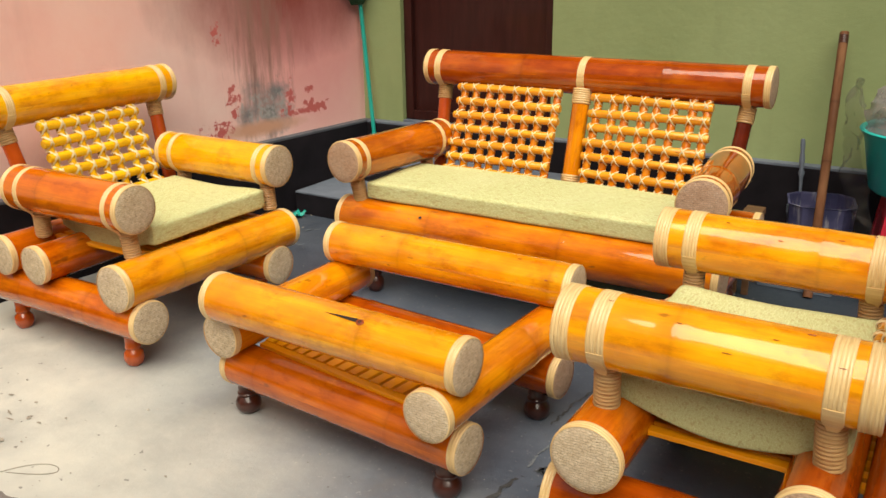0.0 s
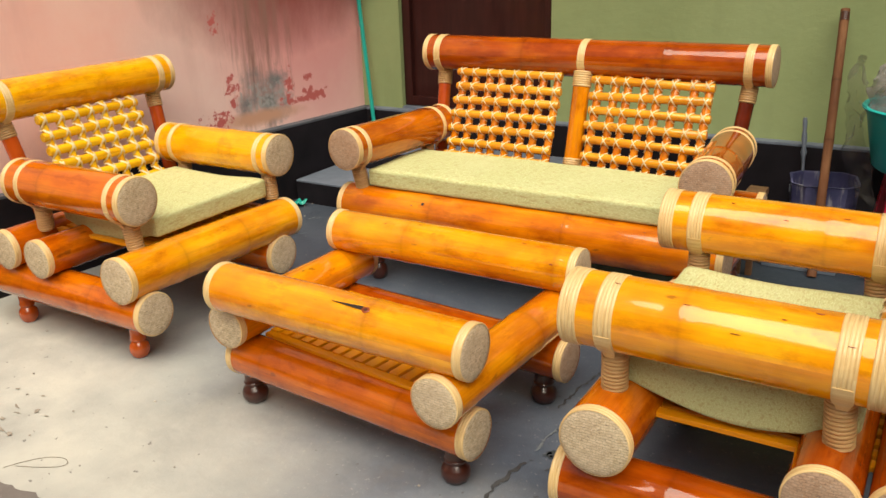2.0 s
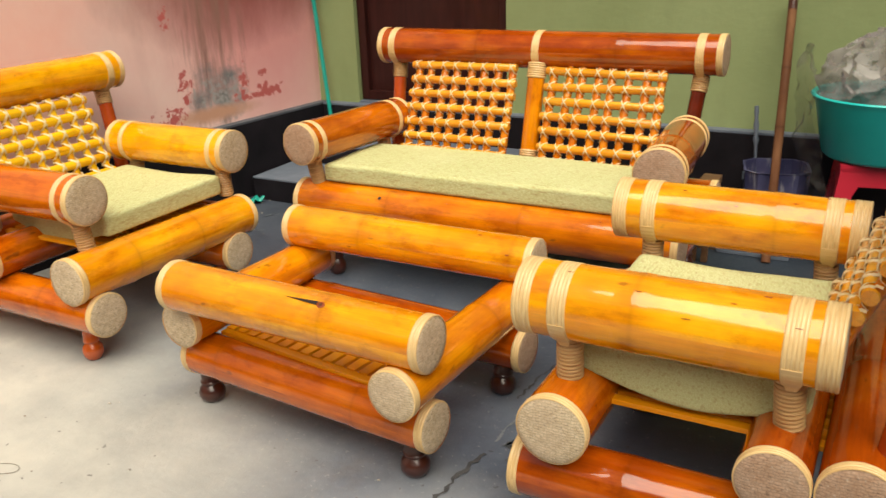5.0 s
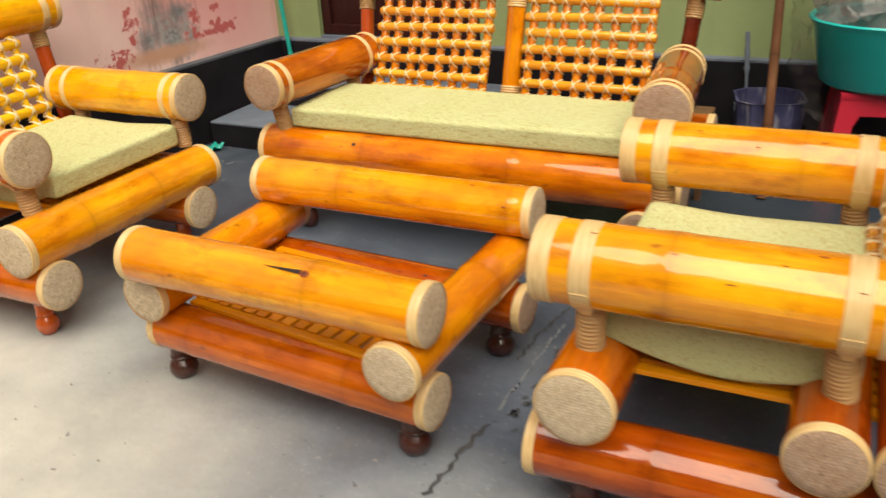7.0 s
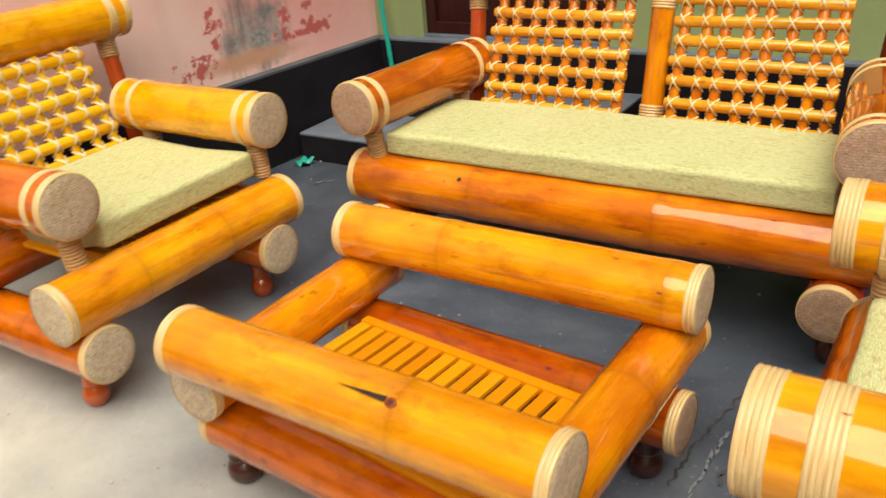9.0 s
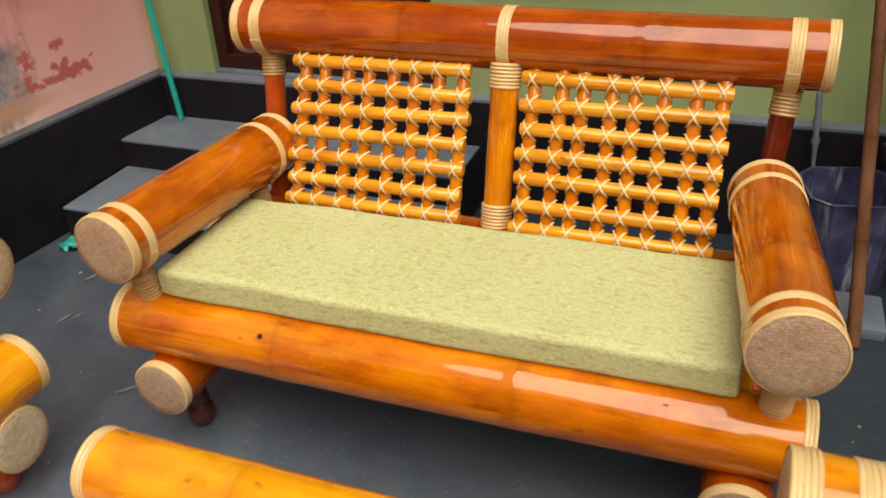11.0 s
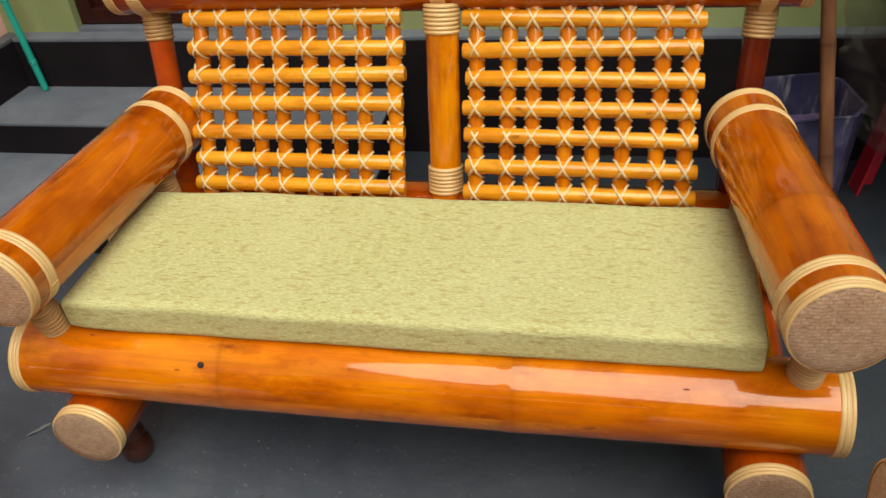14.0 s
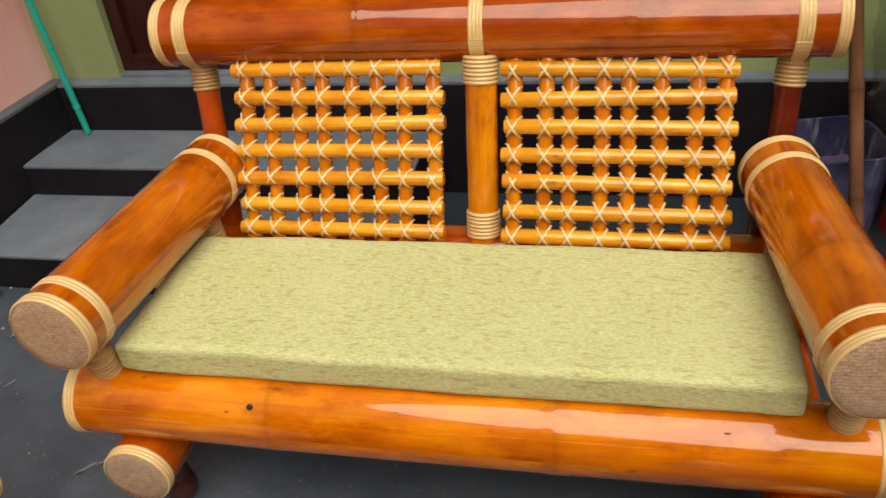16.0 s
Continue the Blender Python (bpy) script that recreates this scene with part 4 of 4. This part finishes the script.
trowel = thing("trowel", pose(0.742, 0.655, FLOOR + 0.0), "cement crusted steel trowel rod standing behind the tin", "trowel")
part("rod", closed_lathe((0.04, -0.02, 0.0), [(0, 0.006), (0.30, 0.006), (0.36, 0.008), (0.38, 0.014), (0.40, 0.008), (0.44, 0.012), (0.47, 0.008), (0.50, 0.010), (0.525, 0.008)], (0.0, 0.03, 0.525), seg=12, wobble=0.2), STEPTOP, trowel)

lump = new("cement_slab", mesh_from("cement_slab", box_bm(0.70, 0.98, 0.24, 0.42, FLOOR, FLOOR + 0.035, 0.012), STEPTOP))
tagged(lump, "flat broken slab of dark cement on the floor", "slab")

wood = thing("wooden_stool", pose(0.672, 0.20, FLOOR), "small dull brown wooden stool behind the sofa", "stool")
part("seat", box_bm(-0.05, 0.022, -0.10, 0.10, 0.285, 0.312, 0.004), STOOLWOOD, wood)
for x in (-0.036, 0.008):
    for y in (-0.08, 0.08):
        part("leg", box_bm(x - 0.012, x + 0.012, y - 0.012, y + 0.012, 0.0, 0.291, 0.003), STOOLWOOD, wood)

broom = thing("broom", pose(0, 0, 0), "upturned green broom leaning in the wall corner", "broom")
a, b = Vector((-1.512, 0.700, 0.280)), Vector((-1.612, 0.742, 1.10))
part("handle", closed_lathe(a, [(0, 0.011), (0.1, 0.0115), (0.85, 0.0115)], b, seg=14), TEAL, broom)
for z in (0.09, 0.30, 0.62):
    band(a, b, z, 0.0112, 2, broom, "joint").data.materials[0] = TEAL
bm = bmesh.new()
rnd = random.Random(5)
for i in range(260):
    ang, sp = rnd.uniform(0, 6.283), rnd.uniform(0, 1)
    p = b + Vector((0.0, -0.02, -0.02)) + Vector((0.02 * math.cos(ang), 0.05 * math.sin(ang), 0)) * sp
    q = p + Vector((0.05 + 0.05 * math.cos(ang) * sp, 0.13 * math.sin(ang) * sp - 0.06, 0.20 + rnd.uniform(-0.03, 0.03)))
    strap(bm, p, q, 0.003, Vector((1, -0.3, 0)).normalized(), 0.004, 0.001)
BRISTLE = plain("dark green bristle", (0.012, 0.05, 0.02), (0.03, 0.10, 0.04), 20, 0.5, 0.1)
tagged(part("bristles", bm, BRISTLE, broom), kind="stuff")

# ---- the floor's small things ----
def ragged_strip(points, width, seed, z):
    """A ragged crack along a line on the floor."""
    rnd = random.Random(seed)
    bm = bmesh.new()
    rows = []
    for (x0, y0), (x1, y1) in zip(points, points[1:]):
        steps = max(2, int(math.hypot(x1 - x0, y1 - y0) / 0.012))
        side = Vector((y0 - y1, x1 - x0, 0)).normalized()
        for k in range(steps):
            c = Vector((x0 + (x1 - x0) * k / steps, y0 + (y1 - y0) * k / steps, z))
            c += side * rnd.uniform(-0.006, 0.006)
            w = width * rnd.uniform(0.25, 1.0)
            rows.append((bm.verts.new(c + side * w), bm.verts.new(c - side * w * rnd.uniform(0.4, 1))))
    for r0, r1 in zip(rows, rows[1:]):
        bm.faces.new((r0[0], r0[1], r1[1], r1[0]))
    bmesh.ops.recalc_face_normals(bm, faces=bm.faces)
    return bm


CRACKMAT = plain("dirt in a crack", (0.03, 0.03, 0.035), (0.09, 0.088, 0.09), 40, 0.9, 0.4)
for points, width, seed in (([(0.44, -1.72), (0.449, -1.64), (0.456, -1.55), (0.461, -1.50), (0.476, -1.43)], 0.009, 2), ([(0.476, -1.43), (0.500, -1.42)], 0.003, 12), ([(0.436, -1.16), (0.440, -1.12), (0.446, -1.03), (0.462, -0.95), (0.474, -0.90), (0.49, -0.78)], 0.0055, 3)):
    crack = new("floor_crack", mesh_from("floor_crack", ragged_strip(points, width, seed, FLOOR + 0.003), CRACKMAT, False))
    tagged(crack, "dark ragged crack in the cement floor", "crack", kind="structure")
PALEMARK = plain("pale mortar smear", (0.17, 0.195, 0.22), (0.27, 0.29, 0.31), 30, 0.8, 0.4)


def blot(bm, x, y, rx, ry, turn, seed, z):
    """A flat ragged blot on the floor."""
    rnd = random.Random(seed)
    vs = []
    for k in range(18):
        t = 2 * math.pi * k / 18
        q = rnd.uniform(0.45, 1.1)
        px, py = rx * q * math.cos(t), ry * q * math.sin(t)
        vs.append(bm.verts.new((x + px * math.cos(turn) - py * math.sin(turn), y + px * math.sin(turn) + py * math.cos(turn), z)))
    bm.faces.new(vs)


bm = bmesh.new()
rnd = random.Random(23)
for k in range(22):
    q = k / 21
    blot(bm, 0.472 + 0.024 * q + rnd.uniform(-0.004, 0.004), -1.37 + 0.42 * q, rnd.uniform(0.002, 0.006), rnd.uniform(0.010, 0.022), rnd.uniform(-0.2, 0.1), 300 + k, FLOOR + 0.0035)
bmesh.ops.triangulate(bm, faces=bm.faces[:])
for x, y, q in ((-0.877, -0.52, 0.0), (-1.28, -0.30, 0.5), (-1.36, -0.08, 0.4)):
    blot(bm, x, y, 0.005, 0.035, -0.7 + q, int(900 + 100 * q + 37 * x), FLOOR + 0.0035)
    blot(bm, x + 0.03, y + 0.02, 0.004, 0.022, -0.9 + q, int(700 + 100 * q + 51 * y), FLOOR + 0.0035)
bmesh.ops.triangulate(bm, faces=bm.faces[:])
tagged(new("mortar_smear", mesh_from("mortar_smear", bm, PALEMARK, False)), "pale ragged mortar smear along the floor joint", "mortar smear", kind="stuff")
PITMAT = plain("grey dirt in a pit", (0.05, 0.057, 0.066), (0.095, 0.10, 0.11), 40, 0.9, 0.4)
bm = bmesh.new()
rnd = random.Random(31)
for k in range(26):
    blot(bm, rnd.uniform(0.505, 0.60), rnd.uniform(-1.45, -0.85), rnd.uniform(0.003, 0.011), rnd.uniform(0.006, 0.024), rnd.uniform(-0.6, 0.3), 100 + k, FLOOR + 0.0028)
bmesh.ops.triangulate(bm, faces=bm.faces[:])
tagged(new("floor_pit", mesh_from("floor_pit", bm, PITMAT, False)), "dark pits where the cement skin has broken", "pits", kind="stuff")
SANDPIT = plain("sandy broken cement", (0.27, 0.23, 0.19), (0.42, 0.37, 0.31), 30, 0.9, 0.5)
bm = bmesh.new()
for k in range(18):
    blot(bm, rnd.uniform(-1.15, -0.80), rnd.uniform(-2.02, -1.80), rnd.uniform(0.004, 0.022), rnd.uniform(0.003, 0.009), rnd.uniform(-0.5, 0.5), 200 + k, FLOOR + 0.0028)
bmesh.ops.triangulate(bm, faces=bm.faces[:])
tagged(new("sandy_pit", mesh_from("sandy_pit", bm, SANDPIT, False)), "sandy brown pits where the cement skin has worn off", "pits", kind="stuff")

SCREED = plain("brownish bare screed", (0.13, 0.11, 0.105), (0.24, 0.21, 0.19), 5, 0.8, 0.5, 0.01)
bm = bmesh.new()
rnd = random.Random(9)
edge_line = [bm.verts.new((-1.679 + 1.24 * k / 60, -2.145 - 0.01 * (k / 60) + rnd.uniform(-0.007, 0.007) + 0.014 * noise.noise((k * 0.21, 4.0, 0.0)), FLOOR + 0.003)) for k in range(61)]
end_line = [bm.verts.new((-0.43 + rnd.uniform(-0.015, 0.02), -2.16 - 0.9 * k / 20, FLOOR + 0.003)) for k in range(1, 21)]
corner = bm.verts.new((-1.679, -3.06, FLOOR + 0.003))
f = bm.faces.new(edge_line + end_line + [corner])
bmesh.ops.triangulate(bm, faces=[f])
bmesh.ops.recalc_face_normals(bm, faces=bm.faces)
tagged(new("bare_screed", mesh_from("bare_screed", bm, SCREED, False)), "bare brownish patch where the cement skim has broken away", "floor patch", kind="structure")


FLAKE = plain("pale green cement flake", (0.36, 0.38, 0.34), (0.50, 0.51, 0.45), 9, 0.8, 0.4)
bm = bmesh.new()
blot(bm, -0.405, -2.165, 0.062, 0.040, -0.2, 61, FLOOR + 0.0075)
made = bmesh.ops.extrude_face_region(bm, geom=bm.faces[:])
bmesh.ops.translate(bm, verts=[g for g in made["geom"] if isinstance(g, bmesh.types.BMVert)], vec=(0, 0, -0.0075))
bmesh.ops.recalc_face_normals(bm, faces=bm.faces)
tagged(new("cement_flake", mesh_from("cement_flake", bm, FLAKE, False)), "loose pale cement flake at the edge of the bare patch", "flake")

def cord(name, points, r, material, label, category):
    """A thin cord through the points."""
    cu = bpy.data.curves.new(name, "CURVE")
    cu.dimensions, cu.bevel_depth, cu.bevel_resolution = "3D", r, 2
    sp = cu.splines.new("NURBS")
    sp.points.add(len(points) - 1)
    for p, q in zip(sp.points, points):
        p.co = (*q, 1)
    sp.use_endpoint_u = True
    cu.materials.append(material)
    return tagged(new(name, cu), label, category)


WIRE = plain("pale brown wire", (0.20, 0.17, 0.13), (0.30, 0.26, 0.20), 8, 0.6, 0.1)
z = FLOOR + 0.002
cord("wire", [(-0.72, -2.12, z), (-0.69, -2.06, z), (-0.65, -2.02, z), (-0.60, -2.01, z), (-0.575, -2.03, z), (-0.60, -2.055, z), (-0.66, -2.085, z), (-0.70, -2.10, z)], 0.0008, WIRE, "thin brown wire loop lying on the floor", "wire")

# grit and chips
bm = bmesh.new()
rnd = random.Random(11)
for i in range(240):
    x, y = rnd.uniform(-1.6, 0.9), rnd.uniform(-2.6, 0.15)
    r = rnd.choice((0.0015, 0.002, 0.003, 0.005))
    bmesh.ops.create_icosphere(bm, subdivisions=1, radius=r, matrix=Matrix.Translation((x, y, FLOOR + r * 0.4)) @ Matrix.Diagonal((1, rnd.uniform(0.5, 1), 0.6, 1)))
GRIT = plain("pale grit", (0.10, 0.09, 0.08), (0.55, 0.50, 0.44), 3, 0.8, 0.2)
tagged(new("grit", mesh_from("grit", bm, GRIT)), "scattered grit and cement chips on the floor", "grit", kind="stuff")
rag = new("rag", crumpled("rag", 10, 10, lambda u, v: (-1.56 + 0.07 * (u - 0.5), 0.06 + 0.06 * (v - 0.5), FLOOR + 0.02 + 0.012 * math.sin(9 * u) * math.cos(7 * v)), TEAL, 0.012, 2))
tagged(rag, "small scrap of green cloth by the step", "rag")
